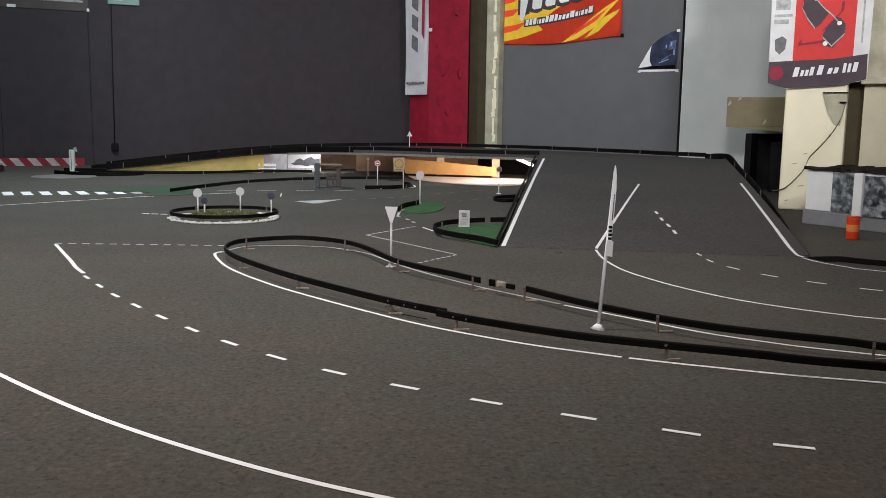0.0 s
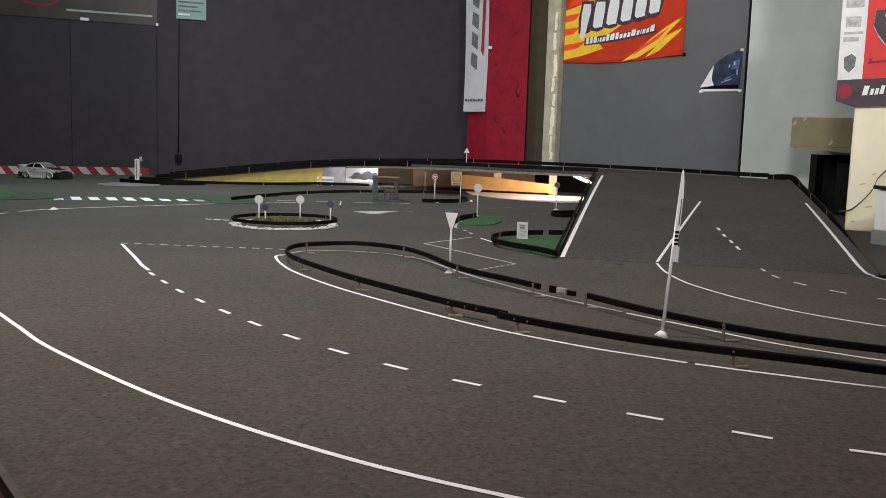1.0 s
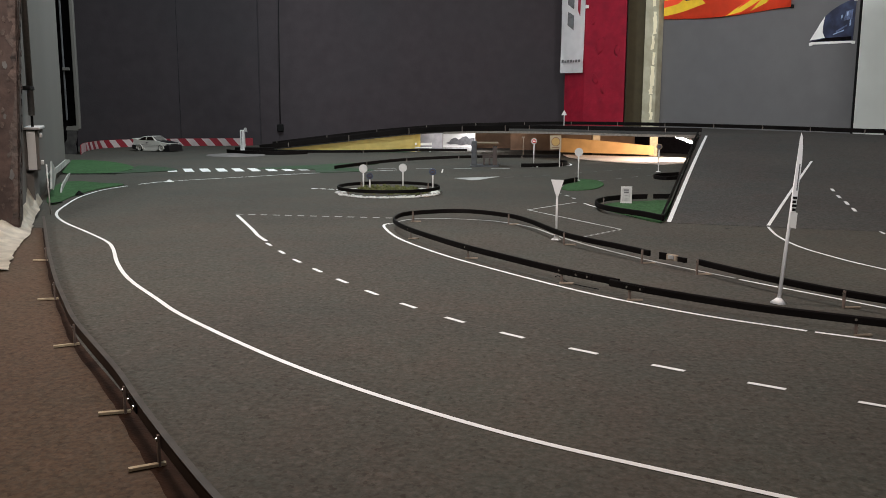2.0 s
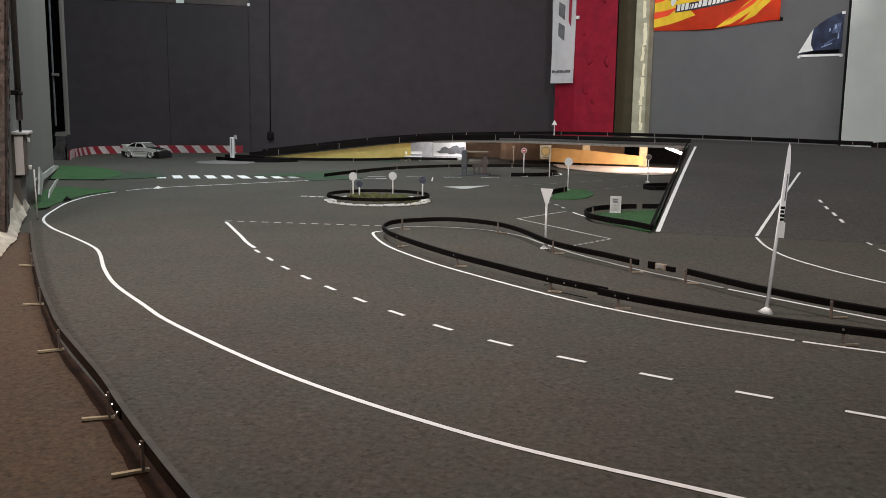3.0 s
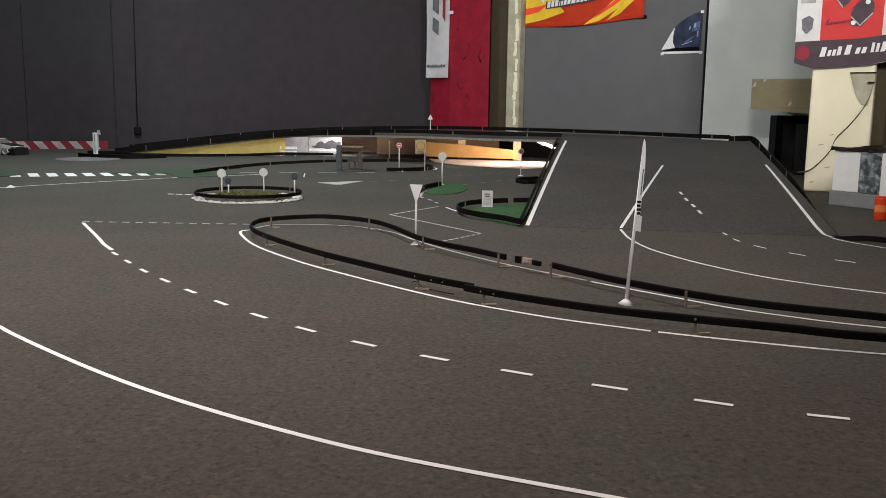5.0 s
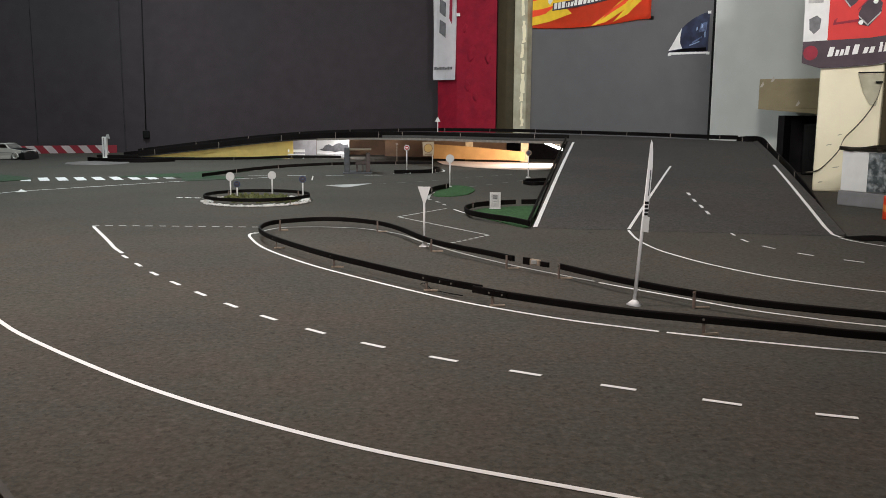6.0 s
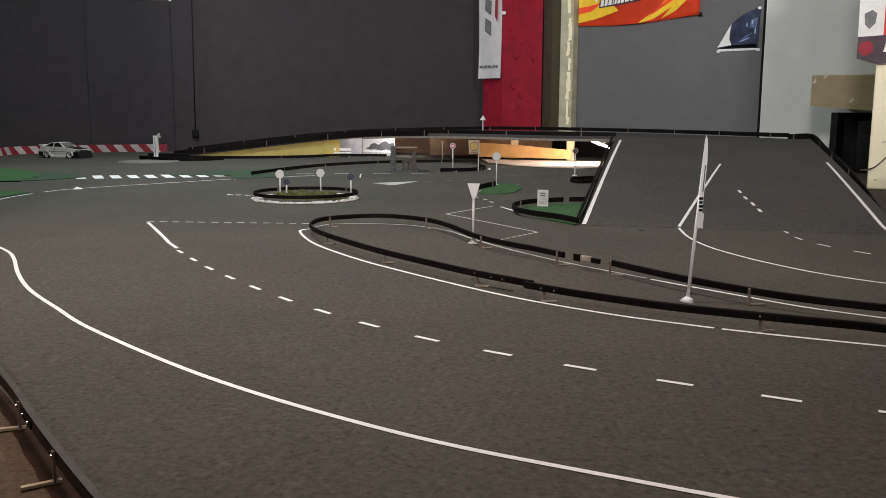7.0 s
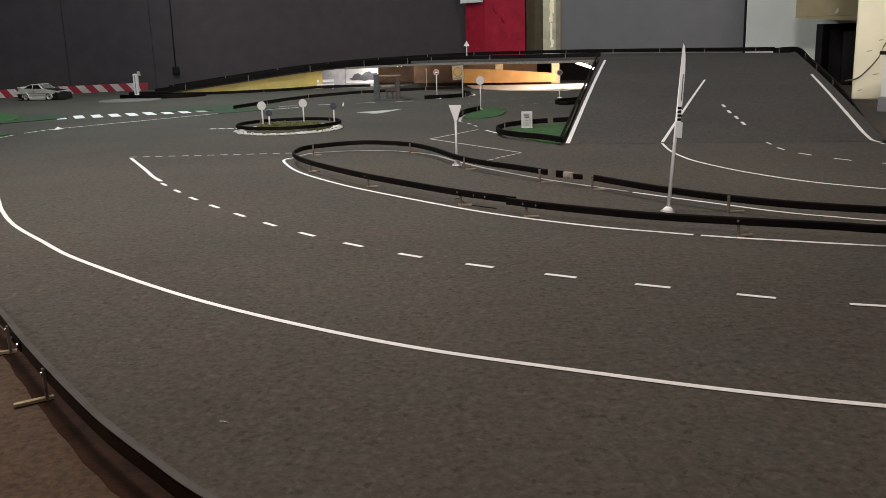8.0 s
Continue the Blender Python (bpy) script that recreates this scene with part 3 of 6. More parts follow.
edge_l = [(0.145 + jag.uniform(-0.022, 0.012), 0.002 + k * 0.033) for k in range(40)]
core = [(0.0, k * 0.2) for k in range(6, -1, -1)] + edge_l + [(0.15, HIGH - 0.006), (0.0, HIGH - 0.006)]
part("plaster", leaned(slab(bmesh.new(), core, -0.03, 0.28)), M_BRICKBROWN, jamb)
side = [(0.006, 1.2), (0.006, 0.01)] + [(x - 0.012, z + 0.01) for x, z in edge_l] + [(0.13, HIGH - 0.02), (0.006, HIGH - 0.02)]
part("chipped_side", leaned(slab(bmesh.new(), side, -0.034, -0.031)), M_CHIPPED, jamb, "chipped grey-brown plaster side")
for k in range(26):
    # broken corners of pale plaster
    x, z, w = jag.uniform(0.02, 0.12), 0.05 + k * 0.045 + jag.uniform(-0.015, 0.015), jag.uniform(0.006, 0.018)
    pts = [(x + w * jag.uniform(0.6, 1.2) * math.cos(a), z + w * jag.uniform(0.7, 1.6) * math.sin(a)) for a in [q * math.tau / 7 for q in range(7)]]
    part("plaster_chip", leaned(slab(bmesh.new(), pts, -0.0365, -0.0335)), M_CHIPPED if k % 3 else M_DECKSIDE, jamb)
end_turn = pose(0, 0, 0, 0, 0, 90)
worn_edge = [(-0.0295, 0.03)] + [(-0.014 + jag.uniform(-0.010, 0.014), 0.04 + 0.028 * k) for k in range(44)] + [(-0.0295, 1.27)]
bm = slab(bmesh.new(), worn_edge, 0.0004, 0.0018)
bmesh.ops.transform(bm, matrix=end_turn, verts=bm.verts)
part("worn_corner", leaned(bm), M_CHIPPED, jamb, "greyish worn corner of the plaster")
for k in range(40):
    y, z, w = -0.016 + abs(jag.gauss(0, 0.03)), 0.03 + k * 0.031 + jag.uniform(-0.02, 0.02), jag.uniform(0.003, 0.010)
    pts = [(y + w * jag.uniform(0.4, 1.2) * math.cos(a), z + w * jag.uniform(0.7, 2.2) * math.sin(a)) for a in [q * math.tau / 9 for q in range(9)]]
    bm = slab(bmesh.new(), pts, 0.0005, 0.0022)
    bmesh.ops.transform(bm, matrix=end_turn, verts=bm.verts)
    part("plaster_chip", leaned(bm), M_CHIPPED if k % 6 else M_DECKSIDE, jamb)
part("pipe", tube(bmesh.new(), (0.6, -0.03, 0.40), (0.6, -0.03, HIGH - 0.02), 0.0125), M_CLIP, jamb, "dark upright conduit", True)
part("pipe_tail", tube(bmesh.new(), (0.6, -0.03, 0.34), (0.6, -0.03, 0.3995), 0.005, seg=8), M_TRIM, jamb)
part("pipe_clip", B(0.40, 0.62, -0.046, -0.001, 0.50, 0.515, bevel=0.003), M_TRIM, jamb)
cab = thing("wall_box", (-1.965, 3.197, 0), 118.4, "narrow white upright box on the side wall", "wall box")
part("body", B(0.006, 0.30, -0.048, 0.02, 0.180, 0.342, bevel=0.005), M_LEFTWALL, cab)
part("front", B(0.0, 0.005, -0.036, -0.004, 0.183, 0.340, bevel=0.001), M_PAPER, cab, "scuffed white front panel")
part("cap", B(-0.006, 0.31, -0.056, 0.02, 0.343, 0.354, bevel=0.003), M_CLOTH, cab)
part("lower_panel", B(0.01, 0.29, -0.020, 0.02, 0.0, 0.172, bevel=0.004), M_LEFTWALL, cab, "grey lower panel")
for z in (0.33, 0.22):
    part("bracket", B(0.02, 0.05, -0.060, -0.049, z - 0.018, z, bevel=0.002), M_PAPER, cab)
part("rod", tube(bmesh.new(), (-0.01, -0.074, 0.001), (0.0, -0.070, 0.205), 0.003, seg=8), M_PAPER, cab, "thin white upright rod", True)
sk = thing("skirting_board", (-1.86, 2.99, 0), 118.4, "chipped white skirting leaning along the side wall", "skirting", kind="structure")
part("leaning_plank", slab(bmesh.new(), [(0.84, 0.120), (0.95, 0.094), (2.0, 0.052), (3.75, 0.004), (3.6, 0.026), (3.0, 0.062), (1.8, 0.092)], -0.046, -0.036), M_PALEBOARD, sk)
part("flap", slab(bmesh.new(), [(1.12, 0.002), (1.7, 0.0), (2.55, 0.002), (2.1, 0.022), (1.3, 0.030)], -0.085, -0.078), M_PALEBOARD, sk)
part("flap", slab(bmesh.new(), [(0.85, 0.05), (1.0, 0.03), (1.35, 0.10), (1.0, 0.17)], -0.058, -0.05), M_PALEBOARD, sk)
# crumpled sheet lying along the wall foot
sheet_r = catmull([(-2.015, 3.37, 0), (-1.825, 3.0, 0), (-1.663, 2.72, 0), (-1.50, 2.39, 0), (-1.40, 2.21, 0), (-1.31, 2.06, 0)], 7)
sheet_l = catmull([(-2.10, 3.32, 0), (-1.91, 2.95, 0), (-1.77, 2.66, 0), (-1.74, 2.36, 0), (-1.70, 2.15, 0), (-1.66, 1.97, 0)], 7)
jag = random.Random(31)
bm = bmesh.new()
rows = []
for k, (p, q) in enumerate(zip(sheet_l, sheet_r)):
    row = []
    fade = max(0.12, 1 - k / (len(sheet_l) * 0.72))
    for j in range(4):
        c = p.lerp(q, 0.35 + 0.65 * j / 3)
        rise = (0.115 * (1 - j / 3) ** 1.2 * jag.uniform(0.7, 1.25) + jag.uniform(-0.004, 0.008)) * fade
        rise += max(0.0, 0.085 * (1 - k / 9)) * jag.uniform(0.7, 1.1) * (1 - 0.2 * j)
        row.append(bm.verts.new((c.x + jag.uniform(-0.005, 0.005), c.y + jag.uniform(-0.008, 0.008), 0.005 + max(0.0, rise))))
    rows.append(row)
for r0, r1 in zip(rows, rows[1:]):
    for j in range(3):
        bm.faces.new((r0[j], r0[j + 1], r1[j + 1], r1[j]))
bmesh.ops.solidify(bm, geom=bm.faces[:], thickness=0.003)
tagged(link("crumpled_sheet", bm, M_PLASTICSHEET), "crumpled white plastic sheet lying along the wall foot", "plastic sheet")

# red and white warning boards in front of the dark wall
strip = thing("warning_board", (-4.0, 7.2, 0), 0, "low red and white diagonal striped board", "barrier board")
spath = catmull([(-0.05, 0.05, 0), (-0.25, 0.45, 0), (-0.38, 0.85, 0), (-0.42, 1.13, 0), (-0.33, 1.36, 0), (-0.13, 1.56, 0), (0.12, 1.73, 0), (0.45, 1.87, 0), (0.84, 2.02, 0)], 14)
part("board", sweep(bmesh.new(), spath, [(-0.004, 0.0), (0.004, 0.0), (0.004, 0.080), (-0.004, 0.080)]), M_STRIPERED, strip)
lens = [0.0]
for a, b in zip(spath, spath[1:]):
    lens.append(lens[-1] + (b - a).length)


def on_path(s):
    s = min(max(s, 0.0), lens[-1] - 1e-5)
    i = max(k for k in range(len(lens) - 1) if lens[k] <= s)
    u = (s - lens[i]) / (lens[i + 1] - lens[i])
    d = (spath[i + 1] - spath[i]).normalized()
    return spath[i].lerp(spath[i + 1], u) + Vector((d.y, -d.x, 0)) * 0.0062


part("pale_end", sweep(bmesh.new(), [on_path(0.0 + 0.05 * k) for k in range(12)], [(-0.0015, 0.001), (0.0015, 0.001), (0.0015, 0.0795), (-0.0015, 0.0795)]), M_PALEPINK, strip, "plain pale pink board end")
s = 0.57
while s < lens[-1] - 0.12:
    bm = bmesh.new()
    rows = []
    for k in range(4):
        u = k / 3
        lo, hi = on_path(s + 0.065 + u * 0.082), on_path(s + u * 0.082)
        rows.append((bm.verts.new(lo + Vector((0, 0, 0.001))), bm.verts.new(hi + Vector((0, 0, 0.079)))))
    for (a, b), (c, d) in zip(rows, rows[1:]):
        bm.faces.new((a, c, d, b))
    bmesh.ops.solidify(bm, geom=bm.faces[:], thickness=0.0015)
    part("white_stripe", bm, M_STRIPEWHITE, strip)
    s += 0.165

# things fixed to the dark wall
m_dark = Matrix.Translation((-2.75, 9.45, 0)) @ pose(0, 0, 0, 0, 0, 21.8)
post = thing("star_poster", (-2.75, 9.45, 1.57), 21.8, "dark brown poster with a gold star, pinned to the wall", "poster")
part("sheet", B(-2.1, -0.37, -0.008, -0.002, 0.0, 0.8), M_POSTER, post)
bm = bmesh.new()
star = [(-1.5 + (0.30 if k % 2 == 0 else 0.12) * math.sin(k * math.pi / 5), 0.42 + (0.28 if k % 2 == 0 else 0.11) * math.cos(k * math.pi / 5)) for k in range(10)]
part("star", slab(bm, star, -0.0125, -0.009), M_GOLD, post)
bm = bmesh.new()
ring = [(-1.5 + 0.3 * math.cos(a), 0.42 + 0.3 * math.sin(a)) for a in [k * math.tau / 32 for k in range(32)]]
part("ring", sweep(bm, [Vector((x, -0.010, z)) for x, z in ring], [(-0.001, -0.012), (0.001, -0.012), (0.001, 0.012), (-0.001, 0.012)], True), M_CRIMSONINK, post)
part("writing_bar", B(-1.25, -0.42, -0.0125, -0.0085, 0.085, 0.105), M_PALEINK, post)
part("tape", B(-1.12, -1.04, -0.0125, -0.0085, 0.0, 0.03), M_PAPER, post)
part("tape", B(-0.385, -0.36, -0.0125, -0.0085, 0.0, 0.03), M_PAPER, post)
plate = thing("notice_plate", (-2.75, 9.45, 1.66), 21.8, "pale green framed notice plate on the wall", "notice plate")
part("plate", B(-0.18, 0.13, -0.02, -0.002, 0, 0.22, bevel=0.004), M_GREENPLATE, plate)
for z, a in ((0.17, 0.27), (0.125, 0.2), (0.08, 0.24), (0.04, 0.12)):
    part("writing_bar", B(-0.16, -0.16 + a, -0.024, -0.0205, z, z + 0.016), M_GREYINK if z > 0.05 else M_PAPER, plate)
M_CORD = material("grey_cable", (0.017, 0.0165, 0.018), 0.7, vary=0.2, gloss=0.1)
cable = thing("wall_cable", (-2.75, 9.45, 0), 21.8, "dark hanging cable with a plug on the charcoal wall", "cable")
part("cord", tube(bmesh.new(), (-0.165, -0.012, 0.22), (-0.15, -0.012, 1.66), 0.0055), M_CORD, cable, "", True)
part("plug", B(-0.20, -0.13, -0.045, -0.002, 0.15, 0.23, bevel=0.008), M_TRIM, cable)
for s0 in (-0.38, -1.22):
    ob = plain("trim_wall_joint", B(s0 - 0.004, s0 + 0.004, -0.003, 0.02, 0.02, 1.56, m=m_dark), M_JOINT, "dark vertical wall panel joint", "trim")

plain("trim_pilaster", B(-0.372, -0.175, -0.012, 0.02, 0.01, HIGH - 0.02, bevel=0.003, m=m_dark), M_DARKWALL, "flat charcoal pilaster strip on the wall", "trim")

# banner on the red pillar
flag = thing("white_flag_banner", (0.42, 9.8, 0.8), -34, "white vertical cloth banner with grey block lettering shapes", "banner")
nx, nz = 5, 22
bm = bmesh.new()
grid = [[bm.verts.new((-0.30 + 0.30 * i / nx, -0.03 + 0.012 * math.sin(i * 1.1 + j * 0.35), 2.2 * j / nz)) for i in range(nx + 1)] for j in range(nz + 1)]
for j in range(nz):
    for i in range(nx):
        bm.faces.new((grid[j][i], grid[j][i + 1], grid[j + 1][i + 1], grid[j + 1][i]))
bmesh.ops.solidify(bm, geom=bm.faces[:], thickness=0.003)
part("cloth", bm, M_FLAG, flag, "", True)
x = -0.27
for w in (0.03, 0.022, 0.034, 0.03, 0.022, 0.03, 0.026):
    part("writing_bar", B(x, x + w, -0.049, -0.045, 0.112, 0.135 + 0.006 * (w > 0.025)), M_GREYINK, flag)
    x += w + 0.007
for z in (0.50, 0.72, 0.94, 1.16):
    part("letter_block", slab(bmesh.new(), [(-0.205, z + 0.015), (-0.125, z - 0.045), (-0.122, z + 0.11), (-0.20, z + 0.155)], -0.049, -0.0455), M_GREYINK, flag)
part("letter_stroke", slab(bmesh.new(), [(-0.075, 0.66), (-0.045, 0.60), (-0.03, 1.3), (-0.065, 1.3)], -0.049, -0.0455), M_CRIMSONINK, flag)
for z in (0.68, 1.42):
    part("fixing", B(0.0, 0.045, -0.03, -0.014, z, z + 0.035, bevel=0.004), M_PAPER, flag)

# orange banner on the grey wall
ban = thing("orange_cloth_banner", (GREY.x, GREY.y, 1.33), GREY_TURN, "orange cloth banner with yellow flames and white lettering shapes", "banner")
bm = bmesh.new()
W0, W1, H = -2.05, -0.63, 0.86
nx, nz = 24, 12


def ripple(u, v):
    return -0.028 + 0.010 * math.sin(u * 11 + v * 3) * (1.1 - v)


def sag(u):
    return -0.03 * math.sin(math.pi * min(1, u * 1.1)) + 0.008 * u


grid = [[bm.verts.new((W0 + (W1 - W0) * i / nx, ripple(i / nx, j / nz), H * j / nz + sag(i / nx) * (1 - j / nz))) for i in range(nx + 1)] for j in range(nz + 1)]
for j in range(nz):
    for i in range(nx):
        bm.faces.new((grid[j][i], grid[j][i + 1], grid[j + 1][i + 1], grid[j + 1][i]))
bmesh.ops.solidify(bm, geom=bm.faces[:], thickness=0.003)
part("cloth", bm, M_ORANGE, ban, "", True)


def on_cloth(outline, mat, name, off=0.006, label=""):
    """A printed shape that follows the cloth; outline in u and v of the banner."""
    bm = bmesh.new()
    f = bm.faces.new([bm.verts.new((u, 0, v)) for u, v in outline])
    bmesh.ops.triangulate(bm, faces=[f])
    bmesh.ops.subdivide_edges(bm, edges=bm.edges[:], cuts=3, use_grid_fill=True)
    for w in bm.verts:
        u, v = w.co.x, w.co.z
        w.co = Vector((W0 + (W1 - W0) * u, ripple(u, v) - off, H * v + sag(u) * (1 - v)))
    return part(name, bm, mat, ban, label)


on_cloth([(0.0, 0.03), (0.16, 0.08), (0.36, 0.16), (0.30, 0.24), (0.42, 0.34), (0.62, 0.52), (0.55, 0.72), (0.62, 0.9), (0.30, 0.95), (0.2, 0.7), (0.0, 0.62)], M_BYELLOW, "flame")
on_cloth([(0.0, 0.13), (0.12, 0.17), (0.22, 0.27), (0.1, 0.23), (0.0, 0.21)], M_ORANGE, "flame_gap", 0.009)
on_cloth([(0.0, 0.32), (0.08, 0.34), (0.14, 0.42), (0.0, 0.40)], M_ORANGE, "flame_gap", 0.009)
on_cloth([(0.0, 0.48), (0.09, 0.50), (0.14, 0.58), (0.0, 0.56)], M_ORANGE, "flame_gap", 0.009)
on_cloth([(0.02, 0.65), (0.12, 0.69), (0.21, 0.80), (0.06, 0.73)], M_ORANGE, "flame_gap", 0.009)
on_cloth([(0.60, 0.055), (0.68, 0.12), (0.80, 0.20), (0.90, 0.325), (0.78, 0.235), (0.67, 0.15)], M_ORANGE, "flame_gap", 0.009)
on_cloth([(0.24, 0.205), (0.31, 0.225), (0.36, 0.275), (0.28, 0.25)], M_ORANGE, "flame_gap", 0.009)
on_cloth([(0.52, 0.0), (0.64, 0.03), (0.80, 0.14), (0.99, 0.42), (0.88, 0.34), (0.74, 0.22), (0.64, 0.11)], M_BYELLOW, "flame")
on_cloth([(0.70, 0.02), (0.82, 0.08), (0.96, 0.24), (0.99, 0.30), (0.86, 0.22), (0.78, 0.12)], M_BYELLOW, "flame")
for k in range(6):
    u, w = 0.14 + k * 0.115, 0.095
    v, hgt = 0.375 + k * 0.024, 0.30 - 0.012 * k
    on_cloth([(u - 0.014, v - 0.03), (u + w * 0.5, v - 0.045), (u + w, v - 0.02), (u + w + 0.03, v + hgt * 0.6), (u + w + 0.025, v + hgt + 0.03), (u + 0.015, v + hgt + 0.04), (u - 0.012, v + hgt * 0.5)], M_MAROON, "letter_shadow", 0.010)
    # plain slanted block in place of each big character
    drop, lean = (0.10, 0.02) if k == 0 else (0.0, 0.028)
    on_cloth([(u + 0.006, v + 0.02 - drop), (u + 0.024, v - 0.004 - drop), (u + w * (0.55 if k == 0 else 0.92), v + 0.008 - drop * 0.6), (u + w * 0.9 + lean * 0.7, v + hgt * 0.72), (u + w * 0.8 + lean, v + hgt), (u + 0.03, v + hgt * 1.02), (u + 0.014, v + hgt * 0.6)], M_PAPER, "letter_block", 0.014)
on_cloth([(0.185, 0.20), (0.45, 0.232), (0.78, 0.285), (0.785, 0.36), (0.45, 0.318), (0.19, 0.287)], M_MAROON, "writing_shadow", 0.012)
u0 = 0.20
for w in (0.028, 0.026, 0.028, 0.008, 0.016, 0.022, 0.024, 0.034, 0.024, 0.022, 0.022, 0.022, 0.034, 0.022, 0.008, 0.022, 0.022, 0.034):
    v0, v1 = 0.215 + (u0 - 0.2) * 0.15, 0.215 + (u0 + w - 0.2) * 0.15
    on_cloth([(u0, v0), (u0 + w, v1), (u0 + w + 0.006, v1 + 0.05 + 0.02 * (w > 0.023)), (u0 + 0.006, v0 + 0.05 + 0.02 * (w > 0.023))], M_PAPER, "writing_bar", 0.015)
    u0 += w + 0.009
part("corner_pin", B(W1 - 0.02, W1 + 0.012, -0.03, -0.002, 0.0, 0.03, bevel=0.004), M_TRIM, ban)

M_DIMBLUE = material("dim_blue_print", (0.09, 0.12, 0.22), 0.4, vary=0.5, scale=40)
# blue poster, curling off the grey wall
blue = thing("blue_poster", (GREY.x, GREY.y, 0.985), GREY_TURN, "dark blue glossy poster curling off the wall", "poster")
bm = bmesh.new()
outline = [(-0.44, 0.03), (-0.05, 0.02), (-0.04, 0.38), (-0.12, 0.36), (-0.20, 0.327), (-0.26, 0.29), (-0.315, 0.245), (-0.365, 0.165)]
part("sheet", slab(bm, outline, -0.010, -0.004), M_BLUE, blue, "navy printed sheet")
part("torn_corner", slab(bmesh.new(), [(-0.44, 0.045), (-0.30, 0.062), (-0.325, 0.11), (-0.325, 0.16), (-0.312, 0.246), (-0.34, 0.205), (-0.385, 0.13)], -0.0145, -0.011), M_PAPER, blue, "white curled corner")
part("dark_strip", slab(bmesh.new(), [(-0.42, 0.034), (-0.06, 0.030), (-0.06, 0.062), (-0.29, 0.060)], -0.0145, -0.011), M_VOID, blue)
part("lower_margin", slab(bmesh.new(), [(-0.43, 0.008), (-0.045, 0.006), (-0.045, 0.024), (-0.43, 0.030)], -0.0145, -0.011), M_PAPER, blue, "white lower margin")
part("photo_patch", slab(bmesh.new(), [(-0.14, 0.20), (-0.065, 0.21), (-0.06, 0.29), (-0.12, 0.28)], -0.0135, -0.011), M_DIMBLUE, blue)
part("photo_patch", slab(bmesh.new(), [(-0.20, 0.10), (-0.11, 0.15), (-0.105, 0.165), (-0.205, 0.115)], -0.0135, -0.011), M_DIMBLUE, blue)
# highlights on the poster, painted on as pale blue patches
for pts in ([(-0.115, 0.235), (-0.10, 0.24), (-0.098, 0.275), (-0.112, 0.27)], [(-0.085, 0.15), (-0.07, 0.155), (-0.072, 0.205), (-0.082, 0.20)], [(-0.225, 0.082), (-0.13, 0.112), (-0.128, 0.122), (-0.228, 0.090)], [(-0.165, 0.215), (-0.15, 0.225), (-0.15, 0.25), (-0.162, 0.245)]):
    part("photo_glint", slab(bmesh.new(), pts, -0.0165, -0.014), M_GLINTBLUE, blue)
for x, z in ((-0.435, -0.002), (-0.045, -0.002), (-0.05, 0.36)):
    part("tape", B(x - 0.008, x + 0.018, -0.017, -0.003, z, z + 0.024), M_PAPER, blue)

# cream column with its banner, duct and opening
col = thing("cream_column", (2.43, 5.12, 0), -30, "cream painted column with cracked plaster and a ledge", "column")
part("shaft", B(0.0, 0.335, 0.0, 0.62, 0, HIGH - 0.004, bevel=0.012), M_CREAM, col)
# the recess's shade is put into its dark olive colour
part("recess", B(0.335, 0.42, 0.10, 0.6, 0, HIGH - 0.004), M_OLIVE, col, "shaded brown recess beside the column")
part("second_pier", B(0.42, 1.3, 0.04, 0.6, 0, 0.735), M_DULLCREAM, col, "lower cream wall block")
part("ledge", B(0.40, 1.32, -0.02, 0.6, 0.736, 0.775, bevel=0.006), M_PEEL, col)
part("upper_wall", B(0.42, 1.3, 0.08, 0.6, 0.776, HIGH - 0.006), M_PEEL, col)
bracket = part("bracket", slab(bmesh.new(), [(0.204, 0.682), (0.333, 0.684), (0.331, 0.619), (0.308, 0.501), (0.276, 0.508), (0.239, 0.57)], -0.01, -0.003), M_PEEL, col, "patch of peeled beige plaster")
part("ledge", B(0.205, 0.34, -0.014, -0.002, 0.685, 0.692), M_TRIM, bracket)
part("ledge", B(0.30, 0.335, -0.03, -0.011, 0.63, 0.638), M_TRIM, bracket)
for x, z, w in ((0.03, 0.05, 0.02), (0.10, 0.14, 0.03), (0.06, 0.27, 0.025), (0.12, 0.33, 0.02)):
    part("crack", slab(bmesh.new(), [(x, z), (x + w, z + 0.004), (x + w * 1.4, z + 0.011), (x + w * 0.4, z + 0.008)], -0.0035, 0.001), M_PEEL, col)
cord = bmesh.new()
sweep(cord, catmull([(0.331, -0.03, 0.639), (0.315, -0.03, 0.55), (0.28, -0.03, 0.473), (0.221, -0.03, 0.388), (0.161, -0.03, 0.316), (0.133, -0.03, 0.243), (0.078, -0.03, 0.17), (0.027, -0.03, 0.124), (-0.034, -0.03, 0.11)], 8),
      [(0.0055 * math.cos(a), 0.0055 * math.sin(a)) for a in [k * math.tau / 6 for k in range(6)]])
ob = tagged(link("hanging_cord", cord, M_CORDOLIVE), "thin dark cord hanging down the cream column", "cord")
ob.matrix_world = pose(2.43, 5.12, 0, 0, 0, -30)

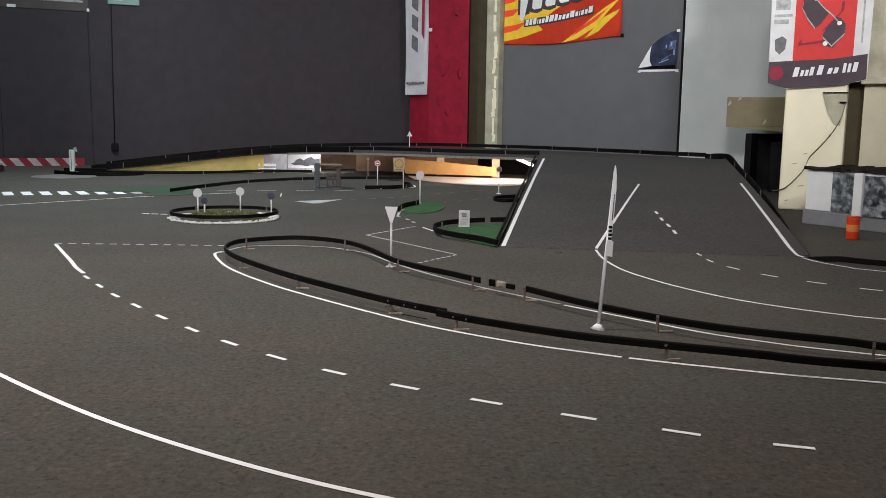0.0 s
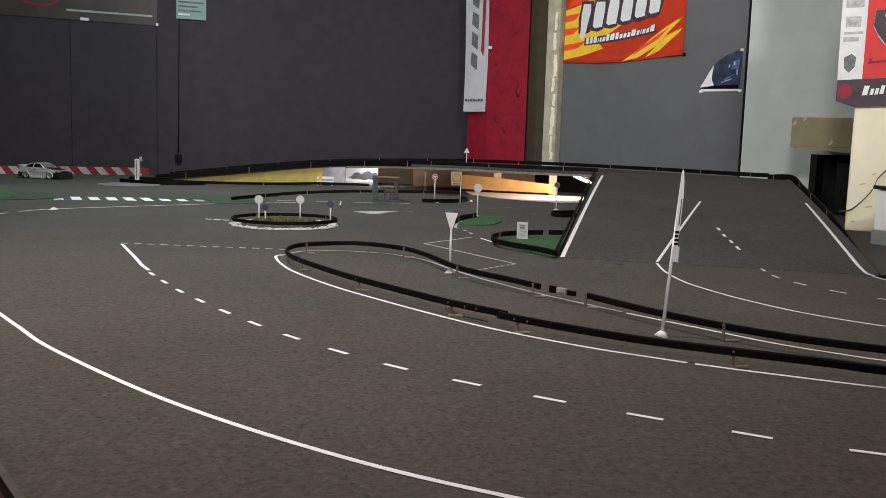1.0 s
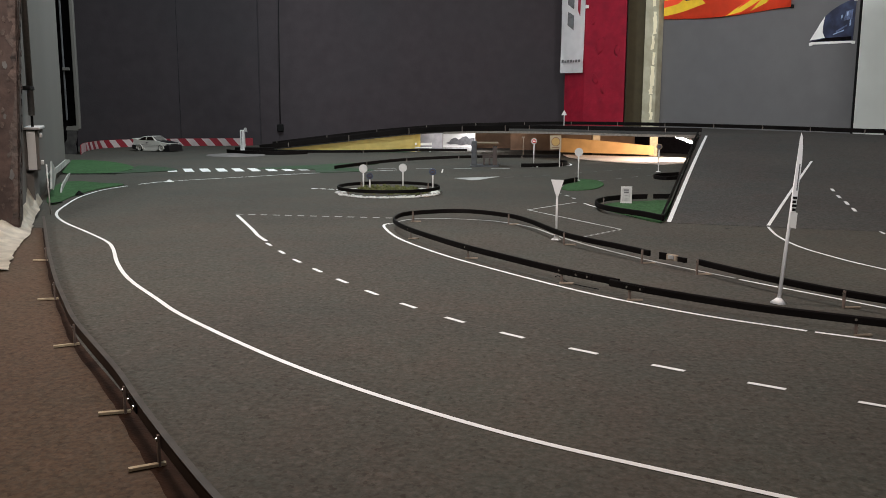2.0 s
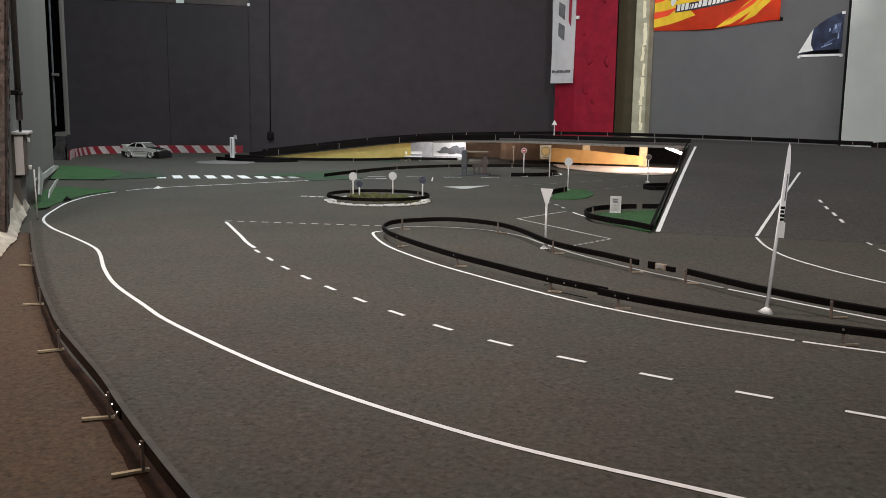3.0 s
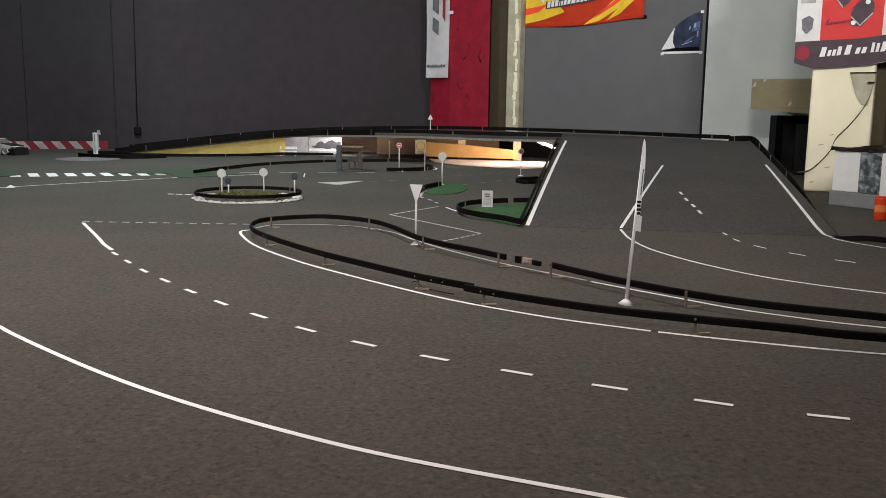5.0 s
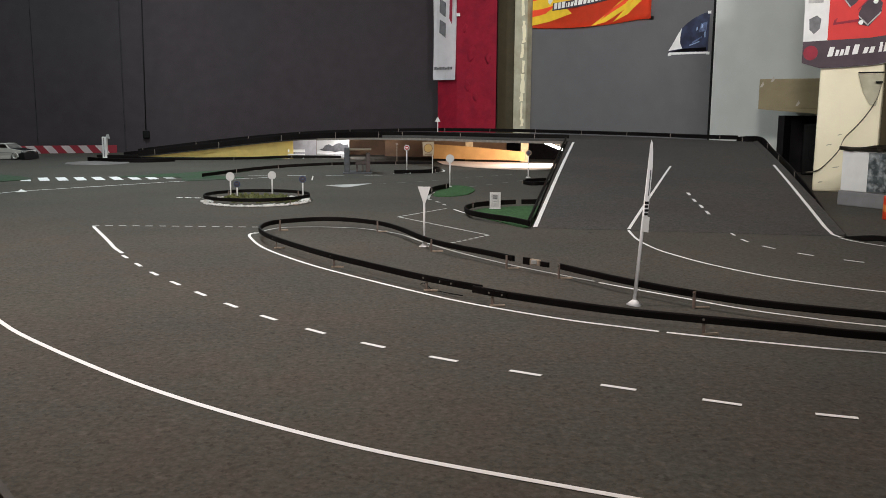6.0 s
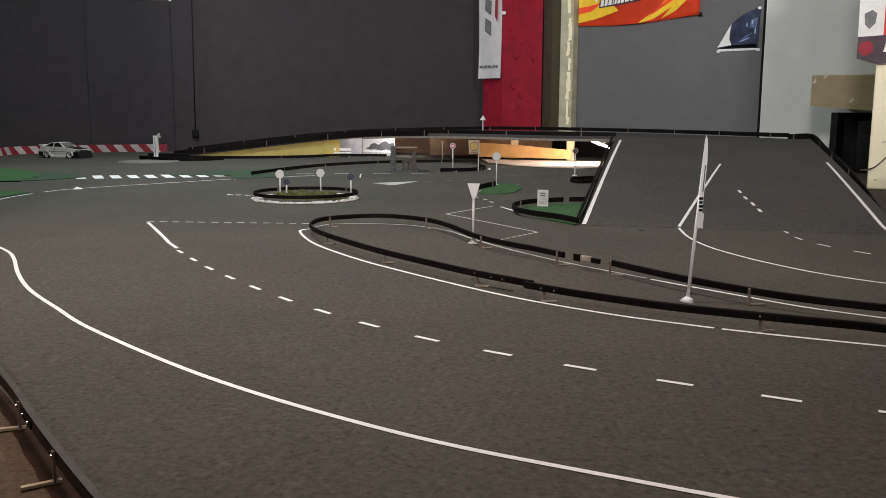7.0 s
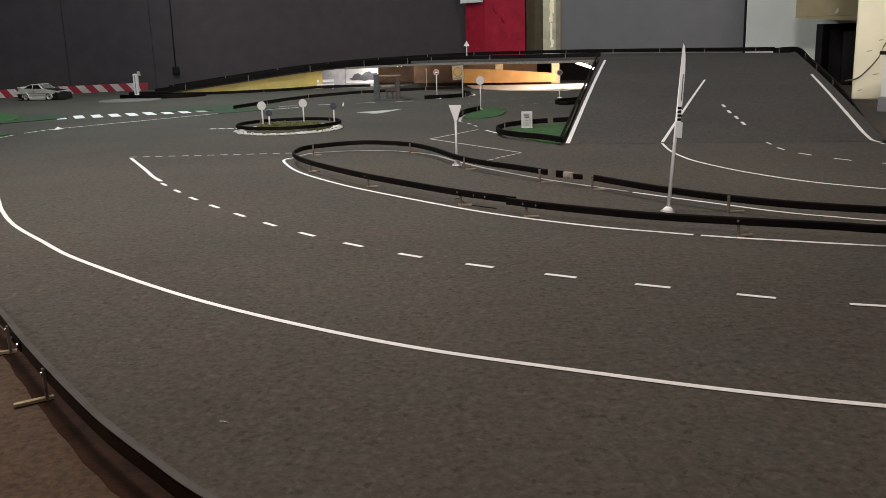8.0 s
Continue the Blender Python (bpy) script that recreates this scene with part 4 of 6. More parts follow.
te = thing("red_cloth_banner", (2.43, 5.12, 0.725), -30, "red and white cloth banner with dark lower band", "banner")
CL = [(-0.10, 0.02), (0.0, -0.012), (0.12, -0.008), (0.30, 0.005), (0.43, 0.035), (0.44, 0.95), (-0.11, 0.95)]
part("cloth", slab(bmesh.new(), CL, -0.022, -0.016), M_TECLOTH, te, "white cloth")
part("lower_band", slab(bmesh.new(), [(-0.10, 0.022), (0.0, -0.010), (0.12, -0.006), (0.30, 0.007), (0.428, 0.037), (0.425, 0.178), (0.25, 0.155), (-0.10, 0.143)], -0.0265, -0.0225), M_MAROON, te, "dark lower band")
part("red_field", slab(bmesh.new(), [(0.03, 0.13), (0.25, 0.127), (0.35, 0.142), (0.355, 0.94), (0.03, 0.94)], -0.0255, -0.0225), M_BANNERRED, te, "red field")
part("emblem", slab(bmesh.new(), [(-0.075 + 0.04 * math.cos(k * math.tau / 12) + 0.02, 0.078 + 0.042 * math.sin(k * math.tau / 12)) for k in range(12)], -0.029, -0.027), M_CRIMSONINK, te)
for k, (x, w, h) in enumerate([(0.035, 0.035, 0.055), (0.075, 0.022, 0.035), (0.10, 0.022, 0.035), (0.125, 0.026, 0.05), (0.165, 0.035, 0.055), (0.22, 0.028, 0.035), (0.252, 0.028, 0.035), (0.30, 0.02, 0.055), (0.325, 0.02, 0.05), (0.35, 0.03, 0.055)]):
    z = 0.052 + x * 0.075
    part("letter_block", slab(bmesh.new(), [(x, z), (x + w * 0.8, z + 0.002), (x + w * 1.1, z + h), (x + w * 0.35, z + h)], -0.029, -0.0268), M_PAPER, te)
for x0, z0, x1, z1 in ((-0.085, 0.36, -0.005, 0.385), (-0.085, 0.40, 0.015, 0.415), (-0.08, 0.44, 0.0, 0.50), (-0.085, 0.55, 0.01, 0.63)):
    part("print_block", B(x0, x1, -0.0245, -0.0222, z0, z1), M_PALEINK, te)
part("print_block", slab(bmesh.new(), [(-0.075, 0.27), (-0.035, 0.29), (-0.01, 0.27), (-0.015, 0.215), (-0.045, 0.185), (-0.07, 0.21)], -0.0245, -0.0222), M_GREYINK, te)
part("print_block", B(0.385, 0.395, -0.0245, -0.0222, 0.24, 0.5), M_PALEINK, te)
for pts in ([(0.074, 0.53), (0.067, 0.442), (0.096, 0.386), (0.140, 0.328), (0.229, 0.399), (0.151, 0.480), (0.12, 0.53)],
            [(0.227, 0.394), (0.272, 0.381), (0.302, 0.344), (0.300, 0.292), (0.240, 0.217), (0.185, 0.232), (0.178, 0.277)],
            [(0.12, 0.60), (0.20, 0.70), (0.31, 0.66), (0.33, 0.55), (0.24, 0.50), (0.20, 0.56)]):
    part("print_figure", slab(bmesh.new(), pts, -0.029, -0.026), M_MAROON, te, "black tool-like figure")
arm = [(0.234, 0.440), (0.289, 0.479), (0.286, 0.423), (0.179, 0.306), (0.190, 0.247), (0.053, 0.231), (0.061, 0.259), (0.157, 0.333)]
mid = (sum(p[0] for p in arm) / 8, sum(p[1] for p in arm) / 8)
part("print_figure", slab(bmesh.new(), arm, -0.0315, -0.0295), M_CRIMSONINK, te, "dark red edge of the tool arm")
part("print_figure", slab(bmesh.new(), [(mid[0] + (x - mid[0]) * 0.86, mid[1] + (z - mid[1]) * 0.9 + 0.004) for x, z in arm], -0.034, -0.032), M_BANNERRED, te, "red tool arm")
for line in ([(0.074, 0.53), (0.067, 0.442), (0.096, 0.386), (0.140, 0.328)], [(0.130, 0.50), (0.179, 0.442), (0.229, 0.397), (0.268, 0.352)], [(0.300, 0.339), (0.298, 0.292), (0.235, 0.225), (0.186, 0.275)]):
    part("print_edge", sweep(bmesh.new(), [Vector((x, -0.036, z)) for x, z in line], [(-0.0008, -0.005), (0.0008, -0.005), (0.0008, 0.005), (-0.0008, 0.005)]), M_PALEINK, te)
for x, z in ((0.268, 0.352), (0.2, 0.24), (0.134, 0.495)):
    part("print_edge", slab(bmesh.new(), [(x + 0.013 * math.cos(k * math.tau / 10), z + 0.013 * math.sin(k * math.tau / 10)) for k in range(10)], -0.0385, -0.037), M_PAPER, te)

duct = thing("duct_box", (2.9, 6.6, 0.46), -30, "tan board duct box with torn tape on the wall", "duct box")
part("box", B(-0.27, 0.45, 0.0, 0.5, 0.03, 0.255, bevel=0.008), M_CARD, duct)
part("lower_lip", slab(bmesh.new(), [(-0.27, 0.028), (0.45, -0.03), (0.45, 0.03), (-0.27, 0.035)], 0.0, 0.45), M_CARD, duct)
for x, z in ((-0.265, 0.19), (-0.19, 0.228), (0.0, 0.05)):
    part("tape_scrap", slab(bmesh.new(), [(x, z), (x + 0.018, z + 0.004), (x + 0.03, z + 0.022), (x + 0.022, z + 0.045), (x + 0.008, z + 0.02)], -0.005, -0.001), M_SKIRT, duct)
part("mount", B(-0.2, 0.4, 0.5, 1.55, 0.05, 0.2), M_CARD, duct)
op = thing("dark_opening", (2.86, 6.5, 0), -30, "black alcove with a dark loudspeaker inside", "alcove", kind="structure")
# the opening's darkness is put into near-black back and side
part("backing", B(-0.12, 0.42, 0.35, 0.4, 0, 0.44), M_ALCOVE, op)
part("side", B(-0.115, -0.07, 0.0, 0.34, 0, 0.44), M_ALCOVE, op)
part("speaker_box", B(0.06, 0.32, 0.05, 0.33, 0, 0.38, bevel=0.012), M_TRIM, op)
part("speaker_cone", tube(bmesh.new(), (0.19, 0.048, 0.17), (0.19, 0.03, 0.17), 0.09, 0.08, 20), M_TRIM, op)

# display stand, cup
stand = thing("display_box", (2.23, 4.33, 0), -60, "white display box with dark photo prints on grey base", "display box")
part("base", B(-0.008, 1.0, 0.0, 0.42, 0, 0.072, bevel=0.004), M_GREYBASE, stand)
part("body", B(0.002, 1.0, 0.004, 0.4, 0.073, 0.275, bevel=0.004), M_PAPER, stand)
part("photo_print", B(0.150, 0.272, -0.002, 0.0035, 0.078, 0.268), M_PHOTO, stand, "dark landscape photo print")
part("divider", B(0.276, 0.322, -0.024, 0.003, 0.064, 0.274, bevel=0.004), M_PAPER, stand, "white upright divider")
part("photo_print", B(0.326, 0.46, -0.010, 0.0035, 0.070, 0.262), M_PHOTO, stand, "dark landscape photo print")
part("photo_print", B(0.52, 0.64, -0.002, 0.0035, 0.078, 0.262), M_PHOTO, stand)
M_FOAM = material("crumbling_dark_foam", (0.016, 0.013, 0.010), 0.95, vary=0.5, scale=40, bump=0.8, bump_scale=60, gloss=0.1, patch=0.5, patch_scale=20, patch_colour=(0.05, 0.042, 0.03))
foam = random.Random(17)
bm = bmesh.new()
grid = [[bm.verts.new((-0.012 + 0.0168 * i + foam.uniform(-0.005, 0.005), -0.012 + 0.07 * j + foam.uniform(-0.008, 0.008), 0.284 + foam.uniform(-0.004, 0.012))) for j in range(7)] for i in range(60)]
skirt = [[bm.verts.new((v.co.x, v.co.y, 0.2765)) for v in row] for row in grid]
for r0, r1, q0, q1 in zip(grid, grid[1:], skirt, skirt[1:]):
    for j in range(6):
        bm.faces.new((r0[j], r1[j], r1[j + 1], r0[j + 1]))
        bm.faces.new((q0[j], q0[j + 1], q1[j + 1], q1[j]))
    bm.faces.new((r0[0], q0[0], q1[0], r1[0])), bm.faces.new((r0[6], r1[6], q1[6], q0[6]))
for row, low_row in ((grid[0], skirt[0]), (grid[-1], skirt[-1])):
    for j in range(6):
        bm.faces.new((row[j], row[j + 1], low_row[j + 1], low_row[j]))
part("foam_top", bm, M_FOAM, stand, "black crumbling foam top")
cup = thing("paper_cup", (2.168, 3.705, 0), 0, "red cup with an orange band on the carpet", "cup")
bm = bmesh.new()
profile = [(0.0255, 0.001), (0.0268, 0.004), (0.0262, 0.045), (0.0262, 0.075), (0.0272, 0.094), (0.0262, 0.0985), (0.0235, 0.0985), (0.0225, 0.02), (0.0, 0.018)]
rings = [[bm.verts.new((r * math.cos(k * math.tau / 24), r * math.sin(k * math.tau / 24), z)) for k in range(24)] for r, z in profile[:-1]]
for r0, r1 in zip(rings, rings[1:]):
    for k in range(24):
        bm.faces.new((r0[k], r0[(k + 1) % 24], r1[(k + 1) % 24], r1[k]))
bm.faces.new(rings[0][::-1]), bm.faces.new(rings[-1])
part("cup_body", bm, M_CUPRED, cup, "", True)
part("band", tube(bmesh.new(), (0, 0, 0.036), (0, 0, 0.066), 0.0268, 0.0267, 24, False), M_CUPORANGE, cup, "pale orange band", True)
part("rim", tube(bmesh.new(), (0, 0, 0.099), (0, 0, 0.103), 0.0262, 0.0258, 24), M_CUPRED, cup, "", True)

# ---- overpass ----
NEAR = catmull([(-2.80, 8.40, 0.0), (-2.0, 8.40, 0.092), (-1.25, 8.33, 0.178), (-0.6, 7.95, 0.217), (0.05, 7.2, 0.24), (0.7, 6.78, 0.24), (1.20, 6.62, 0.24)], 8)
FAR = catmull([(-2.95, 9.27, 0.0), (-2.2, 9.40, 0.092), (-1.35, 9.62, 0.178), (-0.45, 9.66, 0.217), (0.5, 9.25, 0.24), (1.5, 8.45, 0.24), (2.06, 7.70, 0.24)], 8)
RAMP_L0, RAMP_L1 = Vector((0.575, 3.36, 0.0)), Vector((1.19, 6.58, 0.24))
RAMP_R0, RAMP_R1 = Vector((1.692, 3.17, 0.0)), Vector((2.60, 6.62, 0.24))
THICK = 0.016
bridge = thing("overpass", (0, 0, 0), 0, "model overpass with grey carpet deck, plywood edge and yellow side", "model bridge")


def strip_mesh(a, b, dz0, dz1):
    """A deck between two edge lines, from dz0 to dz1 about their height."""
    bm = bmesh.new()
    rows = []
    for p, q in zip(a, b):
        rows.append([bm.verts.new(p + Vector((0, 0, dz1))), bm.verts.new(q + Vector((0, 0, dz1))), bm.verts.new(q + Vector((0, 0, dz0))), bm.verts.new(p + Vector((0, 0, dz0)))])
    for r, s in zip(rows, rows[1:]):
        for k in range(4):
            bm.faces.new((r[k], r[(k + 1) % 4], s[(k + 1) % 4], s[k]))
    bm.faces.new(rows[0][::-1]), bm.faces.new(rows[-1])
    return bm


part("deck", strip_mesh(NEAR, FAR, -THICK, 0.0), M_DECKFELT, bridge, "carpeted deck rising in a curve")
corner_near = [NEAR[-1], RAMP_L1 + Vector((0.0, 0.03, 0)), RAMP_L1]
corner_far = [FAR[-1], Vector((2.42, 7.05, 0.24)), RAMP_R1]
part("deck", strip_mesh(corner_near, corner_far, -THICK, 0.0), M_DECKFELT, bridge, "carpeted deck corner")
ra = [RAMP_L1.lerp(RAMP_L0, k / 8) for k in range(9)]
rb = [RAMP_R1.lerp(RAMP_R0, k / 8) for k in range(9)]
for row in (ra, rb):
    for k, p in enumerate(row):
        p.z = 0.24 * (1 - k / 8) + 0.012 * math.sin(math.pi * k / 8) + 0.0015
part("ramp", strip_mesh(ra, rb, -THICK, 0.0), M_DECKFELT, bridge, "wide carpeted ramp coming down to the floor")
low = [Vector((p.x, p.y - 0.004, p.z)) for p in NEAR]
part("edge_strip", sweep(bmesh.new(), low[20:], [(-0.006, -0.024), (0.0, -0.024), (0.0, -0.006), (-0.006, -0.006)]), M_EDGE, bridge, "raw plywood edge under the deck")
bm = bmesh.new()
side = [p for p in NEAR if p.x < -1.15]
top = [bm.verts.new((p.x, p.y + 0.02, p.z - THICK if p.z > 0.02 else 0.003)) for p in side]
bot = [bm.verts.new((p.x, p.y + 0.02, 0.0)) for p in side]
for k in range(len(side) - 1):
    bm.faces.new((bot[k], bot[k + 1], top[k + 1], top[k]))
bmesh.ops.solidify(bm, geom=bm.faces[:], thickness=0.012)
part("side_panel", bm, M_YELLOW, bridge, "pale yellow side panel")
bm = bmesh.new()
left = [RAMP_L0.lerp(RAMP_L1, k / 8) for k in range(9)]
top = [bm.verts.new((p.x - 0.008, p.y, 0.24 * k / 8 + 0.012 * math.sin(math.pi * k / 8) + 0.004)) for k, p in enumerate(left)]
bot = [bm.verts.new((p.x - 0.02, p.y, 0.0)) for p in left]
for k in range(8):
    bm.faces.new((bot[k], bot[k + 1], top[k + 1], top[k]))
bmesh.ops.solidify(bm, geom=bm.faces[:], thickness=0.01)
part("ramp_side", bm, M_DECKSIDE, bridge, "dark side board of the ramp")
bm = bmesh.new()
right = [RAMP_R0.lerp(RAMP_R1, k / 8) for k in range(9)]
rim_z = [0.24 * k / 8 + 0.012 * math.sin(math.pi * k / 8) + 0.0015 for k in range(9)]
top = [bm.verts.new((p.x + 0.040, p.y, z + 0.006)) for p, z in zip(right, rim_z)]
bot = [bm.verts.new((p.x + 0.046, p.y, 0.0)) for p in right]
for k in range(8):
    bm.faces.new((bot[k], bot[k + 1], top[k + 1], top[k]))
bmesh.ops.solidify(bm, geom=bm.faces[:], thickness=0.01)
part("ramp_side", bm, M_DECKSIDE, bridge, "dark side board of the ramp")
border = strip_mesh([Vector((p.x + 0.001, p.y, z)) for p, z in zip(right, rim_z)], [Vector((p.x + 0.038, p.y, z + 0.007)) for p, z in zip(right, rim_z)], -0.012, 0.0)
part("ramp_border", border, M_DECKFELT, bridge, "dark grey border strip of the ramp")
# boards, posts and tube under the deck
part("rear_board", B(-0.62, 0.62, 0.0, 0.012, 0, 0.2, m=pose(0.28, 8.74, 0, 0, 0, -12)), M_BROWNBOARD, bridge, "brown hardboard under the deck")
part("rear_board", B(-0.25, 0.95, 0.0, 0.012, 0, 0.165, m=pose(-1.02, 9.15, 0, 0, 0, 2)), M_BROWNBOARD, bridge, "brown hardboard under the deck")
# unlit void under the deck, drawn as a black sheet
part("rear_board", B(-0.8, 0.9, 0.0, 0.012, 0, 0.22, m=pose(1.3, 8.45, 0, 0, 0, -40)), M_VOID, bridge, "black sheet for the darkness under the deck")
part("stained_board", slab(bmesh.new(), [(0.0, 0.005), (0.84, 0.0), (0.84, 0.078), (0.35, 0.118), (0.0, 0.135)], 0, 0.012), M_MDF, bridge, "orange stained sloping board").matrix_world = pose(0.17, 8.02, 0.02, 0, 0, -13)
for x, y in ((0.50, 8.10), (1.0, 7.95)):
    part("post", B(x - 0.035, x + 0.035, y, y + 0.05, 0, 0.223, bevel=0.003), M_WOOD, bridge, "pale wooden post")
# pool of tube light on the floor, laid down as a pale sheet
part("lit_floor_sheet", prism(bmesh.new(), [(0.25, 7.55), (0.46, 7.16), (0.72, 6.92), (0.95, 6.82), (1.12, 6.95), (1.5, 7.5), (1.2, 7.75), (0.2, 8.0)], 0.001, 0.006), M_LITFLOOR, bridge, "pale sheet for the tube's light on the underpass floor")
fit_ = thing("tube_lamp", (1.20, 7.2, 0.172), 0, "glowing white fluorescent tube under the overpass deck", "lamp")
part("tube", tube(bmesh.new(), (0.0, -0.2, -0.011), (-0.07, 0.25, 0.023), 0.011, seg=16), M_TUBE, fit_, "", True)
part("holder", B(-0.012, 0.012, -0.22, 0.26, 0.028, 0.048, m=pose(-0.03, 0.02, 0, 4.3, 0, 8.8)), M_PAPER, fit_)
area_lamp("underpass_tube_light", (1.14, 7.25, 0.158), (0.62, 7.85, 0.0), 0.45, 0.04, 18.0, (1.0, 0.86, 0.72))

lamp2 = thing("tube_lamp", (-0.62, 8.42, 0.19), 12, "white fluorescent tube hidden under the overpass deck", "lamp")
part("tube", tube(bmesh.new(), (-0.22, 0, 0), (0.22, 0, 0), 0.008, seg=12), M_TUBE, lamp2, "", True)
part("holder", B(-0.24, 0.24, -0.01, 0.01, 0.0085, 0.018), M_PAPER, lamp2)
area_lamp("underpass_tube_light", (-0.62, 8.40, 0.178), (-0.75, 8.75, 0.0), 0.45, 0.03, 2.4, (0.97, 0.96, 1.0))
# barriers on the overpass
far_edge = [Vector((p.x, p.y, p.z)) for p in FAR[::6]] + [Vector((2.36, 7.10, 0.24)), Vector((2.56, 6.86, 0.24))]
barrier([p - Vector((0, 0.02, 0)) for p in far_edge], "black edging band along the far side of the overpass", 0.55, per=6, foot=False, lift=0.0, deep=0.016)
near_edge = [Vector((p.x, p.y - 0.006, p.z)) for p in NEAR[::4]] + [Vector((1.10, 6.67, 0.24))]
turn_at = next(k for k, p in enumerate(near_edge) if p.x > -0.55)
barrier(near_edge[:turn_at + 1], "deep black edging band up the rising side of the overpass", 0.62, per=6, foot=False, lift=0.004, deep=0.034, start=0.3)
barrier(near_edge[turn_at:], "black edging band along the near side of the overpass", 0.62, per=6, foot=False, lift=0.004, deep=0.013, start=0.3)
barrier([RAMP_L1 + Vector((-0.012, 0.05, -0.006)), (RAMP_L1 + RAMP_L0) / 2 + Vector((-0.012, 0, 0.008)), RAMP_L0 + Vector((-0.014, 0.02, -0.006))],
        "black edging band down the open side of the ramp", 1.7, per=6, foot=False, lift=-0.008, deep=0.004, start=0.5)
ramp_rail = [RAMP_R0.lerp(RAMP_R1, u) + Vector((0.056, 0, 0.012 - sink)) for u, sink in ((1.0, 0.004), (0.75, 0.0), (0.5, 0.0), (0.3, 0.016), (0.17, 0.044))]
barrier([Vector((2.56, 6.86, 0.24))] + ramp_rail, "black edging band beside the ramp", 0.75, per=8, foot=False, deep=0.040, lift=-0.010)
barrier([Vector((1.712, 3.135, -0.024)), Vector((1.732, 3.060, -0.010)), Vector((1.764, 2.995, 0)), Vector((1.816, 2.945, 0)), Vector((1.884, 2.897, 0)), Vector((2.3, 2.62, 0)), Vector((3.0, 2.3, 0))],
        "black edging band round the bend at the ramp foot", 0.9, per=8, foot=False, deep=0.004, lift=-0.014, start=0.5)


def on_ramp(x, y):
    """Height of the ramp's carpet."""
    u = 0.5
    for _ in range(5):
        a, b = RAMP_L0.lerp(RAMP_L1, u), RAMP_R0.lerp(RAMP_R1, u)
        v = (x - a.x) / (b.x - a.x)
        y0, y1 = RAMP_L0.y + (RAMP_R0.y - RAMP_L0.y) * v, RAMP_L1.y + (RAMP_R1.y - RAMP_L1.y) * v
        u = min(max((y - y0) / (y1 - y0), 0.0), 1.0)
    return 0.24 * u + 0.012 * math.sin(math.pi * u) + 0.0015


def ramp_tape(a, b, width, label, steps=12):
    path = []
    for k in range(steps + 1):
        x, y = a[0] + (b[0] - a[0]) * k / steps, a[1] + (b[1] - a[1]) * k / steps
        path.append(Vector((x, y, on_ramp(x, y) + 0.0015)))
    ob = link("lane_line", sweep(bmesh.new(), path, tape_section(width, 0.0006)), M_TAPE)
    return tagged(ob, label, "line marking", kind="structure")


ramp_tape((0.588, 3.365), (1.212, 6.46), 0.017, "white edge line up the ramp")
ramp_tape((1.722, 3.33), (2.203, 5.14), 0.014, "white edge line up the ramp")
ramp_tape((1.691, 3.19), (1.7225, 3.332), 0.013, "white edge line turning off the ramp", 5)
ramp_tape((1.696, 3.135), (1.6905, 3.193), 0.012, "white edge line turning off the ramp", 3)
ramp_tape((0.948, 3.313), (1.568, 5.066), 0.0125, "white lane line up the ramp")
cd = thing("ramp_centre_line", (0, 0, 0), 0, "short white dashes across the ramp", "line marking", kind="structure")
for x, y in ((1.401, 4.09), (1.378, 3.92), (1.366, 3.77), (1.351, 3.625)):
    d = part("dash", B(-0.0065, 0.0065, -0.036, 0.036, 0.0, 0.0006), M_TAPE, cd)
    d.matrix_world = pose(x, y, on_ramp(x, y) + 0.002, 4.4, 0, -7.5)

def crumple(outline, z0, peak):
    """A small scrap rising to an off-centre point."""
    bm = bmesh.new()
    ring = [bm.verts.new((x, y, z0)) for x, y in outline]
    low = sum((v.co for v in ring), Vector()) / len(ring)
    top = bm.verts.new((low.x - 0.004, low.y, peak))
    side = bm.verts.new((low.x + 0.008, low.y - 0.004, z0 + (peak - z0) * 0.5))
    bm.faces.new(ring[::-1])
    for i in range(len(ring)):
        bm.faces.new((ring[i], ring[(i + 1) % len(ring)], side if i == 1 else top))
    bm.faces.new((ring[1], side, top)), bm.faces.new((ring[2], top, side))
    return bm


# ---- markings on the carpet ----
OUTER = [(-0.95, 5.90), (-1.105, 5.784), (-1.407, 5.56), (-1.682, 5.258), (-1.932, 4.98), (-2.10, 4.78), (-2.155, 4.66), (-2.182, 4.565)]
OUTER_NEAR = [(-2.196, 4.465), (-2.21, 4.22), (-2.145, 3.891), (-2.025, 3.559), (-1.894, 3.263), (-1.72, 3.023),
         (-1.495, 2.787), (-1.317, 2.594), (-1.22, 2.455), (-1.087, 2.227), (-0.945, 2.014), (-0.776, 1.81), (-0.61, 1.622), (-0.28, 1.317), (0.04, 1.09), (0.31, 0.955), (0.65, 0.822), (1.2, 0.685), (2.2, 0.61)]
tape_line("lane_line", OUTER, 0.0108, "white outer lane line beyond the bend")
tape_line("lane_line", OUTER_NEAR, 0.0108, "long white outer lane line of the track")
tape_line("lane_line", [(-0.478, 3.17), (-0.486, 3.10), (-0.410, 2.880), (-0.320, 2.705), (-0.172, 2.482), (-0.03, 2.305), (0.125, 2.125), (0.251, 1.992), (0.377, 1.885), (0.494, 1.800), (0.605, 1.737), (0.662, 1.705)], 0.0105, "white lane line round the loop barrier")
tape_line("lane_line", [(0.676, 1.698), (0.81, 1.638), (1.065, 1.543), (1.6, 1.40), (2.4, 1.3)], 0.0105, "white lane line beside the loop barrier")
